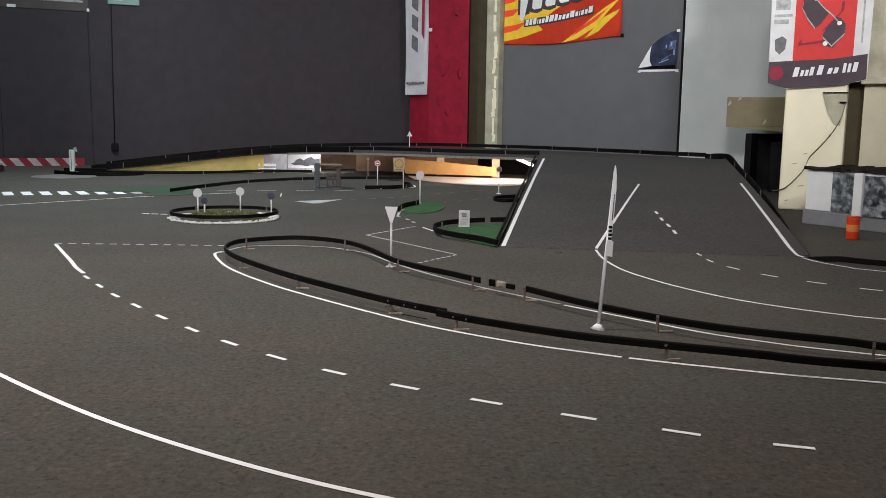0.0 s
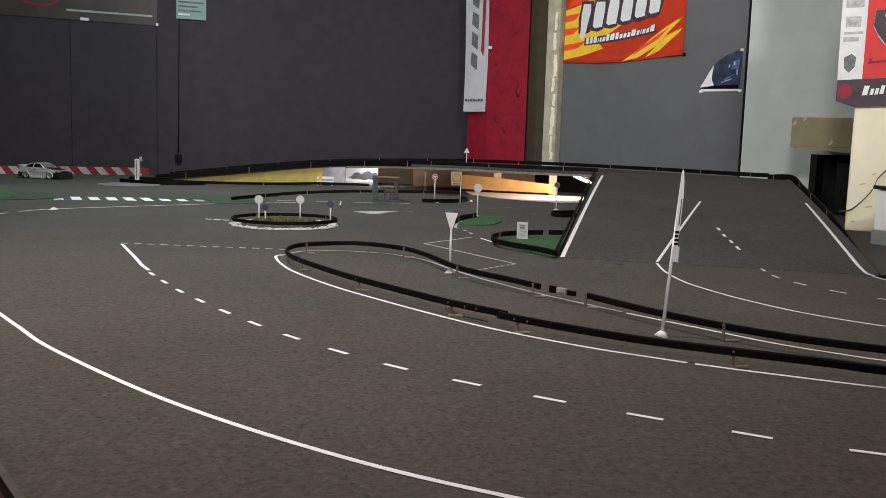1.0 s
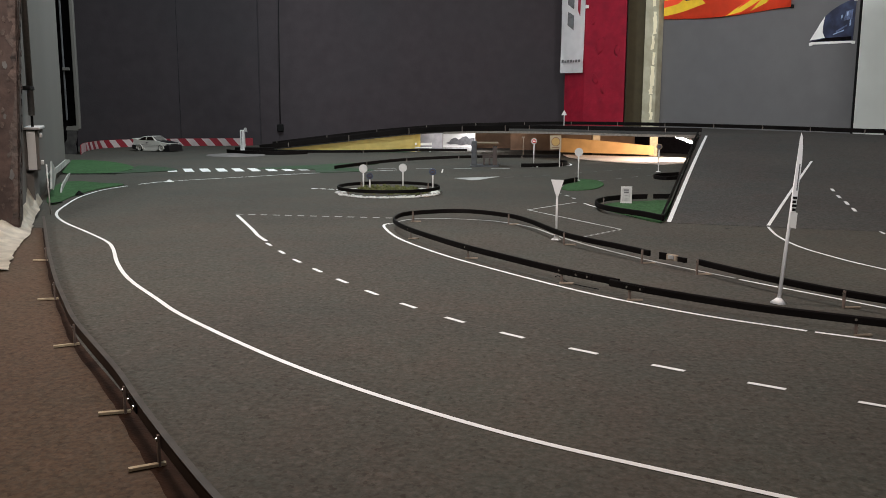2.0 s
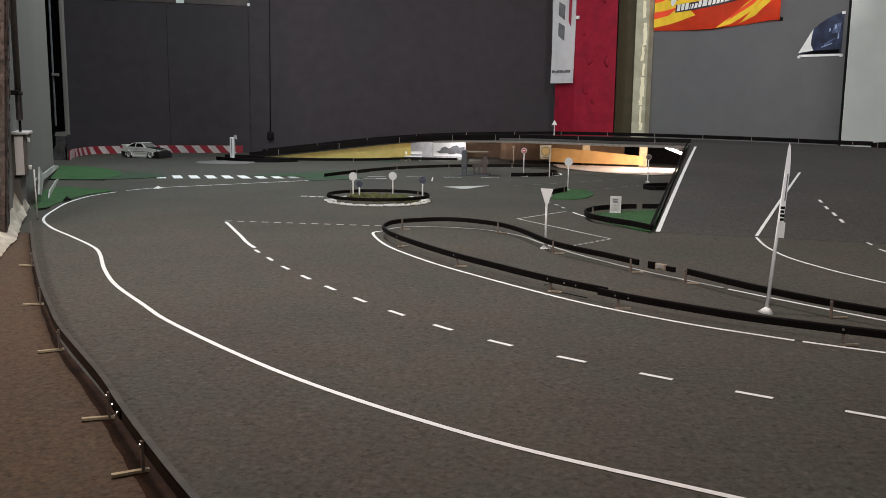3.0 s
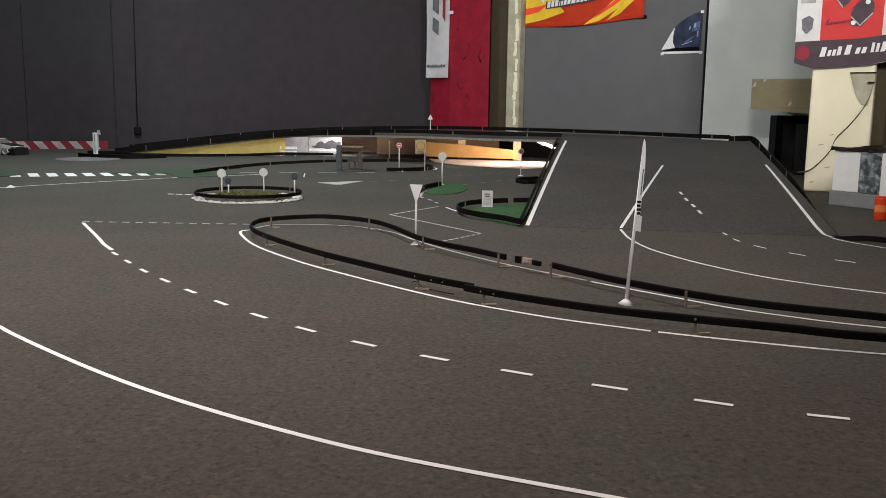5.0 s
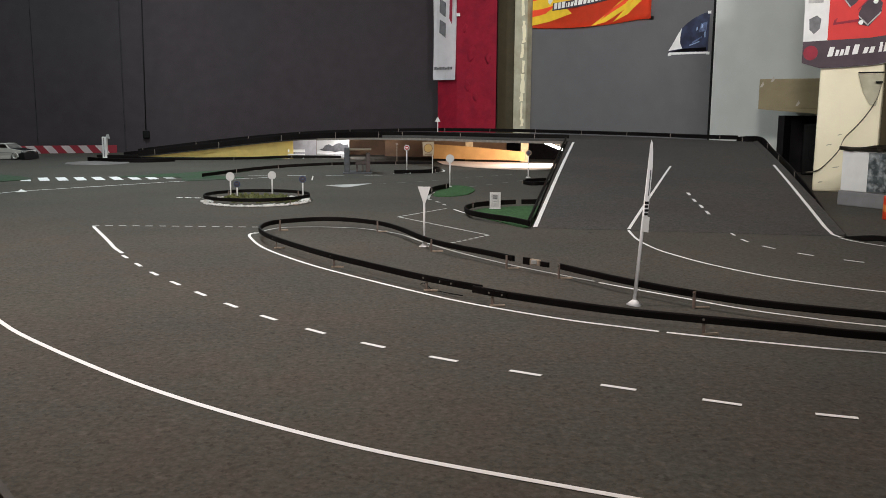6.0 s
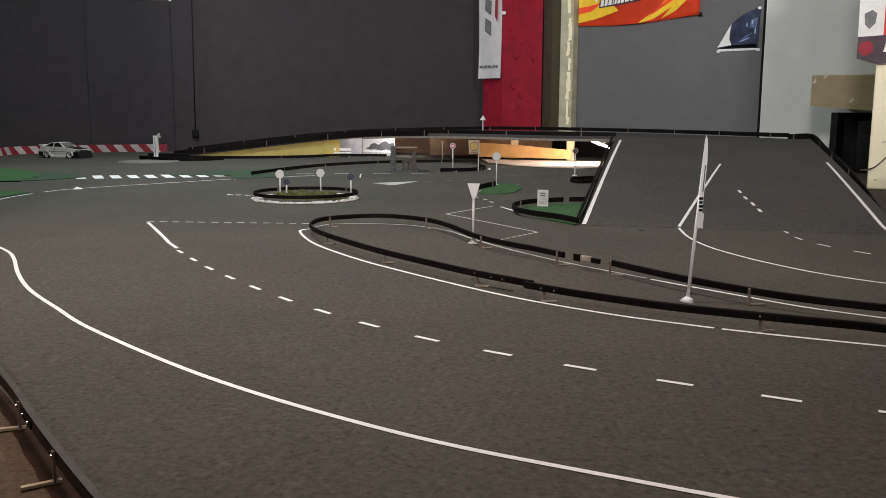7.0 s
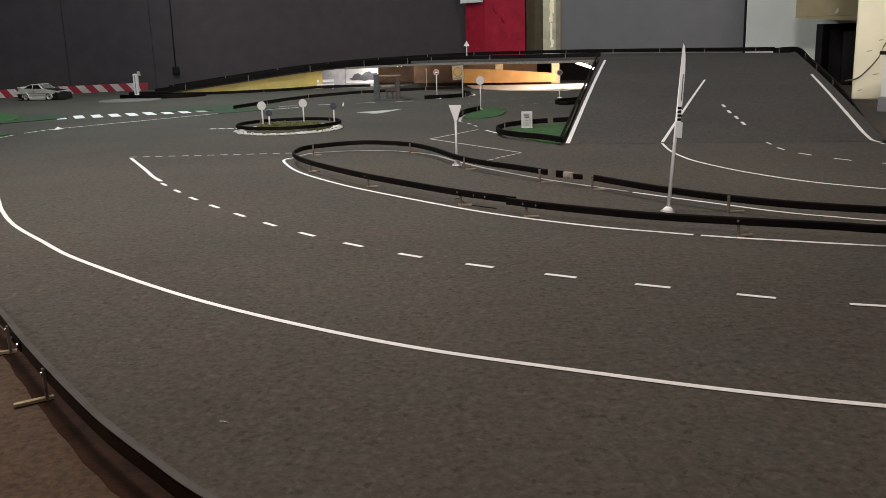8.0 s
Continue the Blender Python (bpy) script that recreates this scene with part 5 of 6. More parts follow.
tape_line("lane_line", [(-0.475, 3.14), (-0.45, 3.24), (-0.40, 3.32), (-0.277, 3.345), (-0.165, 3.33), (-0.07, 3.29), (0.06, 3.155), (0.15, 2.96), (0.262, 2.745), (0.425, 2.495), (0.625, 2.25)], 0.0095, "thin white line inside the loop barrier", M_CHALK)
tape_line("lane_line", [(0.634, 2.235), (0.70, 2.16), (0.808, 2.04), (0.91, 1.928), (1.01, 1.85), (1.168, 1.757), (1.7, 1.52)], 0.0095, "thin white line behind the loop barrier")
tape_line("lane_line", [(-1.138, 3.32), (-0.94, 2.94), (-0.87, 2.80), (-0.80, 2.68)], 0.013, "white lane line end", per=6)
tape_line("lane_line", [(0.945, 3.308), (0.923, 3.06), (0.935, 2.83), (0.98, 2.655), (1.035, 2.51), (1.125, 2.345), (1.235, 2.222), (1.356, 2.126), (1.423, 2.088), (1.9, 1.85)], 0.010, "white curved lane line at the ramp foot")
tape_line("lane_line", [(1.688, 3.125), (1.704, 3.03), (1.755, 2.922), (1.82, 2.848), (2.3, 2.53)], 0.008, "thin white edge line round the bend")
for a, b in (((0.244, 4.035), (0.032, 3.694)), ((0.032, 3.694), (0.390, 3.142))):
    tape_line("lane_line", [a, b], 0.010, "thin white zigzag line", M_CHALK, per=4)
tape_line("lane_line", [(0.279, 4.0), (0.334, 3.84), (0.41, 3.74), (0.50, 3.57), (0.55, 3.43)], 0.011, "thin white line beside the green island", per=6)
tape_line("lane_line", [(0.155, 4.50), (0.17, 4.78), (0.24, 5.02), (0.295, 5.15)], 0.014, "thin white line beside the green patch", M_CHALK, per=6)
tape_line("lane_line", [(-0.12, 6.38), (0.1, 6.45), (0.245, 6.60), (0.25, 6.80)], 0.016, "white line round the small barrier", per=6)
tape_line("lane_line", [(0.80, 5.78), (0.95, 5.84), (1.02, 5.9)], 0.016, "white line round the small barrier", per=4)


def dash_row(path_pts, spacing, length, width, label, mat=None, start=0.0, name="centre_line", clean=True):
    root = thing(name, (0, 0, 0), 0, label, "line marking", kind="structure")
    first = None
    for p, turn in along(catmull(flat(path_pts), 12), spacing, start):
        if first is None:
            first = link("dash", B(-length / 2, length / 2, -width / 2, width / 2, 0.0, 0.0005), mat or M_TAPE, root)
            d = first
        else:
            d = first.copy()
            scene.collection.objects.link(d)
        d.matrix_world = pose(p.x, p.y, 0.001, 0, 0, turn)
    return root


dash_row([(-0.778, 2.628), (-0.678, 2.468), (-0.587, 2.328), (-0.388, 2.062), (-0.172, 1.81), (0.071, 1.588), (0.348, 1.408), (0.642, 1.256), (0.793, 1.194), (1.3, 1.05), (2.0, 0.95)],
         0.1665, 0.060, 0.0105, "white centre line dashes on the carpet", start=0.020)
dash_row([(-1.14, 3.352), (-0.478, 3.328)], 0.0525, 0.028, 0.012, "thin white stop line dashes", M_CHALK)
dash_row([(0.256, 2.948), (0.385, 3.13)], 0.0365, 0.021, 0.011, "short broken white dashes", M_CHALK)
dash_row([(-1.14, 4.485), (-0.99, 4.455)], 0.05, 0.034, 0.02, "white dashes leading to the roundabout", M_TAPE)
dash_row([(1.318, 3.2), (1.306, 3.03), (1.332, 2.883), (1.40, 2.728), (1.501, 2.6), (1.61, 2.496), (1.95, 2.25)], 0.1615, 0.062, 0.009, "white dashes at the foot of the ramp")
dash_row([(-0.15, 5.43), (0.11, 5.65), (0.37, 5.95), (0.75, 6.34)], 0.155, 0.07, 0.010, "thin worn dashes towards the underpass", M_FAINT)
dash_row([(0.42, 5.28), (0.65, 5.60), (0.9, 5.95)], 0.19, 0.07, 0.010, "thin worn dashes towards the underpass", M_FAINT)
dash_row([(0.16, 4.46), (0.21, 4.32), (0.25, 4.14)], 0.13, 0.05, 0.014, "thin worn dashes beside the green patch", M_CHALK)
dash_row([(-1.05, 6.05), (-0.5, 6.14), (-0.05, 6.2)], 0.27, 0.13, 0.02, "worn white dashes before the kiosk", M_CHALK)
zeb = thing("zebra_crossing", (0, 0, 0), 0, "white zebra crossing bars on the carpet", "line marking", kind="structure")
for k in range(9):
    x, y = -2.456 + k * 0.1065, 5.602 + k * 0.0293
    bar = part("bar", B(-0.030, 0.030, -0.145 + 0.010 * max(0, k - 6) ** 2, 0.145 - 0.05 * max(0, k - 6), 0.0, 0.0006), M_TAPE if k < 8 else M_CHALK, zeb)
    bar.matrix_world = pose(x, y, 0.001, 0, 0, 27)
arrow = tagged(link("floor_triangle", prism(bmesh.new(), [(-0.479, 5.286), (-0.36, 5.16), (-0.32, 5.17), (-0.21, 5.45)], 0.001, 0.0026), M_CHALK), "flat white triangle marking on the carpet", "line marking", kind="structure")
mk = tagged(link("tape_knot", crumple([(-2.105, 4.735), (-2.075, 4.74), (-2.065, 4.78), (-2.098, 4.79)], 0.0, 0.014), M_PAPER), "crumpled white tape on the lane line", "tape")

# green felt patches
for name, pts, label in (
        ("green_felt", [(-2.075, 3.55), (-2.18, 3.66), (-2.40, 4.05), (-2.64, 4.55), (-2.60, 4.68), (-2.44, 4.60), (-2.25, 4.53), (-2.25, 4.24), (-2.185, 3.90), (-2.11, 3.66)], "green felt grass inside the outer bend"),
        ("green_felt", [(-3.02, 5.22), (-2.82, 5.21), (-2.72, 5.36), (-2.80, 5.75), (-3.05, 6.10), (-3.35, 6.38), (-3.68, 6.50), (-3.52, 6.16), (-3.28, 5.70)], "green felt grass along the side wall"),
        ("green_felt", [(-1.40, 5.55), (-1.55, 5.85), (-1.95, 5.85), (-1.65, 6.25), (-1.40, 6.55), (-1.2, 6.5), (-1.36, 6.05), (-1.1, 5.85)], "worn dark green felt beside the crossing"),
        ("green_felt", [(0.185, 4.64), (0.22, 5.08), (0.28, 5.30), (0.38, 5.27), (0.42, 5.0), (0.34, 4.68)], "small green felt grass patch"),
        ("green_felt", [(0.35, 3.80), (0.38, 3.96), (0.48, 4.07), (0.70, 4.13), (0.60, 3.52), (0.55, 3.36), (0.47, 3.50)], "green felt grass inside the island barrier"),
        ("green_felt", [(-2.72, 5.26), (-2.55, 5.38), (-2.42, 5.62), (-2.62, 5.84), (-2.86, 5.97), (-2.80, 5.75), (-2.715, 5.5)], "worn fading green felt before the zebra crossing"),
        ("green_felt", [(-1.75, 8.1), (-2.6, 8.3), (-2.5, 8.38), (-1.4, 8.3), (-1.3, 8.15)], "worn dark green felt strip at the bridge foot")):
    me = catmull(flat(pts), 5, True)
    tagged(link(name, prism(bmesh.new(), [(p.x, p.y) for p in me], 0.0, 0.0042), M_GREENDARK if "worn" in label else M_GREEN), label, "grass felt", "grass felts")
tagged(link("felt_scrap", crumple([(-2.20, 3.935), (-2.18, 3.93), (-2.163, 3.965), (-2.185, 3.975)], 0.004, 0.026), M_TRIM), "small crumpled black scrap on the green felt", "scrap")
tagged(link("felt_scrap", prism(bmesh.new(), [(-2.095, 3.535), (-2.083, 3.53), (-2.068, 3.605), (-2.079, 3.61)], 0.0045, 0.009), M_TRIM), "thin black scrap at the felt edge", "scrap")
# shadow line at the felt's front, made as a black strip
tagged(link("felt_edge_shadow", prism(bmesh.new(), [(-3.0, 5.150), (-2.66, 5.215), (-2.66, 5.232), (-3.0, 5.168)], 0.0, 0.005), M_TRIM), "thin black strip for the shadow along the felt edge", "strip")

# ---- track barriers ----
barrier(NEAR_BARRIER, "long black edging band between the track and the outer carpet", 0.235, per=10, side=-1, rim=True, deep=0.003, wooden=True, foot_turn=202, stick=0.043,
        joints=[(-0.43, 1.018)], posts=[(-1.298, 2.225), (-0.985, 1.763), (-0.728, 1.40), (-0.468, 1.07), (-0.327, 0.893), (0.3, 0.38), (0.9, 0.26)])
barrier(flat([(2.4, 1.30), (1.6, 1.385), (1.060, 1.541), (0.906, 1.609), (0.743, 1.678), (0.599, 1.744), (0.489, 1.813), (0.371, 1.900), (0.284, 1.977)]), "black edging band of the long loop island", side=-1, screw=1, joints=[(0.335, 1.928)],
        posts=[(1.6, 1.385), (1.17, 1.52), (0.75, 1.68), (0.33, 1.94)])
barrier(flat([(0.305, 1.985), (0.17, 2.113), (0.02, 2.288), (-0.145, 2.497), (-0.33, 2.782), (-0.416, 2.965), (-0.44, 3.10), (-0.41, 3.228), (-0.275, 3.325), (-0.164, 3.322),
              (-0.026, 3.22), (0.066, 3.055), (0.165, 2.79), (0.258, 2.637), (0.341, 2.533), (0.42, 2.42)]), "black edging band round the loop end", side=-1, screw=1, joints=[(0.225, 2.06)],
        posts=[(0.17, 2.113), (-0.11, 2.45), (-0.34, 2.80), (-0.40, 3.24), (-0.02, 3.21), (0.185, 2.75), (0.40, 2.44)])
barrier(flat([(0.538, 2.295), (0.610, 2.18), (0.680, 2.078), (0.785, 1.953), (0.886, 1.86), (0.985, 1.795), (1.143, 1.715), (1.26, 1.65), (1.8, 1.46), (2.4, 1.40)]), "black edging band on the far side of the loop", side=-1,
        posts=[(0.545, 2.30), (0.83, 1.955), (1.19, 1.68), (1.7, 1.48)])
mend = thing("taped_joint", (0.48, 2.365, 0), -48, "taped repair joint between two edging bands", "tape joint")
part("sleeve", B(-0.022, 0.012, -0.006, 0.006, 0.024, 0.041, bevel=0.002), M_STICKDARK, mend)
part("stub", B(0.016, 0.045, -0.004, 0.004, 0.024, 0.038, bevel=0.001), M_BLACK, mend)
part("stub", B(-0.05, -0.026, -0.004, 0.004, 0.022, 0.042, bevel=0.001), M_BLACK, mend)
part("tape_end", B(-0.012, 0.006, -0.010, -0.0065, 0.029, 0.039), M_PALEINK, mend)
barrier(flat([(0.558, 3.31), (0.497, 3.428), (0.415, 3.53), (0.341, 3.66), (0.325, 3.815), (0.352, 3.918), (0.395, 4.0), (0.478, 4.075), (0.577, 4.125)]), "black edging band round the green island", 0.5, start=0.2, foot=False, lift=-0.006, deep=0.006)
barrier(flat([(0.607, 4.135), (0.69, 4.15)]), "short black edging piece on the green island", 0.5, start=0.2, foot=False, lift=-0.006, deep=0.006)
barrier(flat([(-1.345, 5.72), (-1.216, 6.176), (-1.023, 6.65), (-0.767, 6.97), (-0.56, 7.12), (-0.107, 7.285), (0.175, 7.30)]), "curved black edging band before the underpass", 0.55, start=0.45, foot=False, lift=-0.004, deep=0.006)
barrier(flat([(-0.11, 6.335), (0.095, 6.40), (0.215, 6.56), (0.215, 6.72), (0.17, 6.82)]), "small black edging loop round the no-entry sign", 0.45, start=0.35, foot=False, lift=-0.014, deep=0.010)
barrier(flat([(0.93, 5.73), (0.80, 5.62), (0.752, 5.49), (0.80, 5.37), (0.90, 5.43)]), "small black edging loop beside the ramp", 0.5, start=0.3, foot=False, lift=-0.018, deep=0.006)
barrier(flat([(0.155, 4.70), (0.185, 4.92), (0.27, 5.13)]), "short black edging band at the green patch", 0.3, start=0.1, foot=False, lift=-0.012, deep=0.01)
barrier(flat([(-2.5, 7.75), (-2.0, 7.72), (-1.48, 7.9), (-1.17, 8.2), (-0.7, 8.22)]), "straight black edging band in front of the overpass", 0.6, start=0.3, foot=False, lift=-0.006, deep=0.008)
tagged(link("carpet_scuff", crumple([(0.767, 3.215), (0.785, 3.209), (0.802, 3.222), (0.782, 3.228)], 0.001, 0.004), M_FOOTBLOCK), "small dark scuffed lump on the carpet", "scrap")

# ---- roundabout ----
RX, RY, RR = -0.702, 4.315, 0.259
ring_pts = [(RX + RR * math.cos(a), RY + RR * 0.98 * math.sin(a)) for a in [k * math.tau / 12 for k in range(12)]]
barrier(flat(ring_pts), "black edging ring round the small roundabout", 0.41, closed=True, per=6, start=0.2, lift=-0.002, side=1)
bed = thing("gravel_ring", (RX, RY, 0), 0, "ring of white gravel stones round the roundabout", "gravel")
rnd = random.Random(4)
stone_meshes = []
for k in range(5):
    bm = bmesh.new()
    bmesh.ops.create_icosphere(bm, subdivisions=1, radius=1.0)
    for v in bm.verts:
        v.co *= 0.75 + 0.45 * rnd.random()
        v.co.z *= 0.6
    me = bpy.data.meshes.new("stone")
    bm.to_mesh(me)
    bm.free()
    me.materials.append(M_STONE)
    stone_meshes.append(me)
for k in range(260):
    a = k * math.tau / 130 + rnd.uniform(-0.02, 0.02)
    r = RR + rnd.choice((-0.034, -0.024, -0.014, -0.006, 0.0, 0.005))
    st = new("stone", rnd.choice(stone_meshes))
    st.parent = bed
    z = rnd.uniform(0.006, 0.010)
    st.matrix_local = pose(r * math.cos(a), r * math.sin(a), z * 0.55, 0, 0, rnd.uniform(0, 360)) @ Matrix.Diagonal((z * 1.25, z * 1.1, z, 1))
M_SOIL = material("dark_soil", (0.05, 0.042, 0.03), 0.95, vary=0.4, scale=50, bump=0.6)
part("gravel_bed", sweep(bmesh.new(), [Vector(((RR - 0.006) * math.cos(k * math.tau / 48), (RR - 0.006) * math.sin(k * math.tau / 48), 0)) for k in range(48)], [(-0.004, 0.0006), (0.034, 0.0006), (0.034, 0.005), (-0.004, 0.005)], True), M_STONE, bed)
moss = thing("moss_patch", (RX, RY, 0), 0, "mossy green and yellow model foliage in the roundabout", "model moss")
for c in range(9):
    bm = bmesh.new()
    cx, cy = 0.01 + 0.032 * (c - 4), rnd.uniform(-0.06, 0.05)
    for k in range(105):
        a, r = rnd.uniform(0, math.tau), abs(rnd.gauss(0, 0.034))
        h = max(0.008, 0.036 - r * 0.55) * rnd.uniform(0.75, 1.1)
        size = rnd.uniform(0.008, 0.017)
        m = Matrix.Translation((cx + r * 1.5 * math.cos(a), cy + r * 1.3 * math.sin(a), h * rnd.uniform(0.35, 1.0))) @ Euler((rnd.uniform(0, 3), rnd.uniform(0, 3), 0)).to_matrix().to_4x4()
        bmesh.ops.create_icosphere(bm, subdivisions=1, radius=size, matrix=m @ Matrix.Diagonal((1, 0.6, 0.45, 1)))
    tagged(part("clump", bm, M_MOSS, moss), kind="stuff")
part("soil", tube(bmesh.new(), (0, 0, 0.0005), (0, 0, 0.006), 0.245, 0.24, 32), M_SOIL, moss)


# ---- model road signs ----
def disc(bm, x, z, r, y0, y1, seg=28):
    return slab(bm, [(x + r * math.cos(k * math.tau / seg), z + r * math.sin(k * math.tau / seg)) for k in range(seg)], y0, y1)


def sign_post(name, at, turn, height, label, category="road sign", group="model road signs", r=0.004, mat=None, foot=True):
    root = thing(name, (*at, 0), turn, label, category, group)
    part("post", tube(bmesh.new(), (0, 0, 0.001), (0, 0, height), r, seg=10), mat or M_CLOTH, root, "", True)
    if foot:
        part("foot", tube(bmesh.new(), (0, 0, 0.0005), (0, 0, 0.006), 0.018, 0.012, 14), mat or M_CLOTH, root)
    return root


def round_sign(at, turn, height, radius, mat, label, face=None):
    root = sign_post("round_road_sign", at, turn, height, label)
    part("disc", disc(bmesh.new(), 0, height, radius, -0.004, 0.0), mat, root)
    if face:
        part("symbol", disc(bmesh.new(), 0, height, radius * 0.7, -0.0065, -0.0045), face, root)
        part("symbol_bar", B(-radius * 0.45, radius * 0.45, -0.009, -0.007, height - 0.004, height + 0.004), M_PAPER if face == M_SIGNRED else M_SIGNBLUE, root)
    return root


round_sign((-0.838, 4.335), 0, 0.123, 0.022, M_SIGNGREY, "round grey model sign on the roundabout")
round_sign((-0.796, 4.295), 0, 0.088, 0.0165, M_SIGNBLUE, "round blue model sign on the roundabout", M_POSTER)
round_sign((-0.668, 4.545), 0, 0.115, 0.022, M_SIGNGREY, "round grey model sign on the roundabout")
b4 = round_sign((-0.492, 4.445), 0, 0.103, 0.0185, M_SIGNBLUE, "round blue model sign with a pale arrow", M_POSTER)
part("arrow_tab", B(0.012, 0.018, -0.006, -0.001, 0.108, 0.128, m=Matrix.Translation((0.004, 0, 0)) @ pose(0, 0, 0, 0, 16, 0)), M_PAPER, b4)
round_sign((0.278, 5.22), 0, 0.173, 0.025, M_SIGNGREY, "round pale model sign at the green patch")
ne = round_sign((-0.020, 6.37), 0, 0.189, 0.021, M_SIGNGREY, "red no-entry model sign on a white post", M_SIGNRED)
ne2 = round_sign((0.838, 6.05), 0, 0.172, 0.020, M_TAN, "small round model sign beside the ramp", M_MAROON)
part("foot_plate", B(-0.03, 0.03, -0.012, 0.012, 0.0006, 0.008), M_PAPER, ne)

yl = sign_post("give_way_sign", (0.155, 2.86), 3, 0.168, "white give-way triangle sign on a thin post", r=0.004)
part("triangle", slab(bmesh.new(), [(-0.022, 0.204), (0.021, 0.203), (0.004, 0.150), (-0.004, 0.150)], -0.009, -0.005), M_CLOTH, yl)
part("base_clip", slab(bmesh.new(), [(-0.012, 0.0), (0.008, 0.0), (0.010, 0.016), (0.0, 0.022), (-0.008, 0.012)], -0.014, -0.008), M_CLOTH, yl)

pole = thing("feather_flag", (0.667, 1.962, 0), 0, "narrow white model feather flag on a leaning stake", "model flag")
part("stake", tube(bmesh.new(), (0, 0, 0.001), (0.024, 0.0, 0.36), 0.0048, 0.0032, 10), M_FLAG, pole, "", True)
part("foot", tube(bmesh.new(), (0, 0, 0.0005), (0.001, 0, 0.013), 0.019, 0.0055, 16), M_FLAG, pole, "", True)
part("blade", slab(bmesh.new(), [(0.0135, 0.20), (0.0215, 0.20), (0.0245, 0.258), (0.0285, 0.33), (0.0282, 0.362), (0.0262, 0.384), (0.0232, 0.391), (0.0205, 0.375), (0.0180, 0.33), (0.0145, 0.258)], -0.0075, -0.0055), M_FLAG, pole, "translucent white blade")
part("lower_tag", slab(bmesh.new(), [(0.009, 0.178), (0.0245, 0.176), (0.026, 0.212), (0.0105, 0.214)], -0.010, -0.008), M_PAPER, pole)
part("writing_bar", slab(bmesh.new(), [(0.0200, 0.262), (0.0222, 0.262), (0.0250, 0.322), (0.0232, 0.322)], -0.010, -0.008), M_GREYINK, pole)
for k in range(4):
    part("writing_mark", B(0.0135, 0.0215 + 0.001 * (k % 2), -0.010, -0.008, 0.216 + 0.009 * k, 0.2215 + 0.009 * k), M_TRIM, pole)

tot = thing("station_sign", (0.128, 6.42, 0.0), 0, "square cream filling station sign with an orange emblem on a pole", "model sign")
part("pole", tube(bmesh.new(), (0.04, 0.006, 0.0), (0.04, 0.006, 0.14), 0.004, seg=10), M_SIGNGREY, tot)
part("board", slab(bmesh.new(), [(-0.03, 0.128), (0.05, 0.133), (0.048, 0.232), (-0.035, 0.230)], -0.006, 0.0), M_SIGNCREAM, tot)
part("emblem", disc(bmesh.new(), 0.008, 0.185, 0.034, -0.009, -0.0065, 10), M_BROWNBOARD, tot, "brown emblem edge")
part("emblem_core", disc(bmesh.new(), 0.008, 0.185, 0.029, -0.0115, -0.0095, 10), M_EMBLEM, tot, "orange yellow round emblem")
part("writing_bar", B(-0.018, 0.034, -0.0085, -0.0065, 0.138, 0.145), M_BROWNBOARD, tot)

price = thing("price_board", (0.472, 4.02, 0), -4, "small white price board standing on the island", "model sign")
part("board", B(-0.025, 0.026, -0.004, 0.004, 0.004, 0.080, bevel=0.001), M_SIGNGREY, price)
part("panel", B(-0.018, 0.018, -0.0066, -0.0045, 0.012, 0.072), M_PALEINK, price)
for z in (0.061, 0.051, 0.040, 0.029):
    part("writing_bar", B(-0.011, 0.011, -0.009, -0.007, z, z + 0.006), M_GREYINK if z > 0.05 else M_SIGNGREY, price)
part("foot", B(-0.026, 0.027, -0.012, 0.012, 0.0005, 0.0045), M_PAPER, price)

up = thing("arrow_sign", (0.21, 9.3, 0.2355), 0, "small white arrow sign behind the overpass edge", "road sign", "model road signs")
part("post", tube(bmesh.new(), (0, 0, 0), (0, 0, 0.11), 0.005, seg=8), M_CLOTH, up)
part("arrow_head", slab(bmesh.new(), [(-0.03, 0.11), (0.03, 0.11), (0.0, 0.165)], -0.004, 0.0), M_CLOTH, up)

M_DISCPLATE = material("dusty_pale_plate", (0.17, 0.155, 0.15), 0.8, vary=0.2, scale=12, patch=0.5, patch_scale=5)
disc_i = thing("turning_disc", (-2.60, 7.72, 0), 0, "flat grey disc island with dark edging and white bollard sign", "traffic island")
part("plate", tube(bmesh.new(), (-0.07, -0.33, 0.0005), (-0.07, -0.33, 0.006), 0.255, 0.25, 40), M_DISCPLATE, disc_i)
part("dark_edging", sweep(bmesh.new(), catmull([(-0.28, 0.02, 0.0), (-0.1, -0.13, 0), (0.12, -0.2, 0), (0.34, -0.16, 0), (0.48, 0.0, 0)], 6), [(-0.012, 0.0), (0.012, 0.0), (0.012, 0.034), (-0.012, 0.034)]), M_BLACK, disc_i)
part("dark_edging", B(-0.28, 0.1, 0.20, 0.23, 0.0, 0.045, bevel=0.006), M_BLACK, disc_i)
bol = thing("bollard_sign", (-2.80, 7.93, 0.0065), 0, "white upright bollard sign on the disc island", "bollard")
part("column", B(-0.022, 0.018, -0.02, 0.02, 0, 0.2, bevel=0.004), M_CLOTH, bol)
part("slot", B(-0.006, -0.001, -0.0225, -0.0195, 0.02, 0.19), M_GREYINK, bol)
part("arrow_tab", slab(bmesh.new(), [(0.012, 0.19), (0.05, 0.18), (0.04, 0.225), (0.02, 0.22)], -0.012, -0.008), M_PALEINK, bol)
part("base", B(-0.06, 0.05, -0.05, 0.04, 0.0, 0.008), M_PAPER, bol)

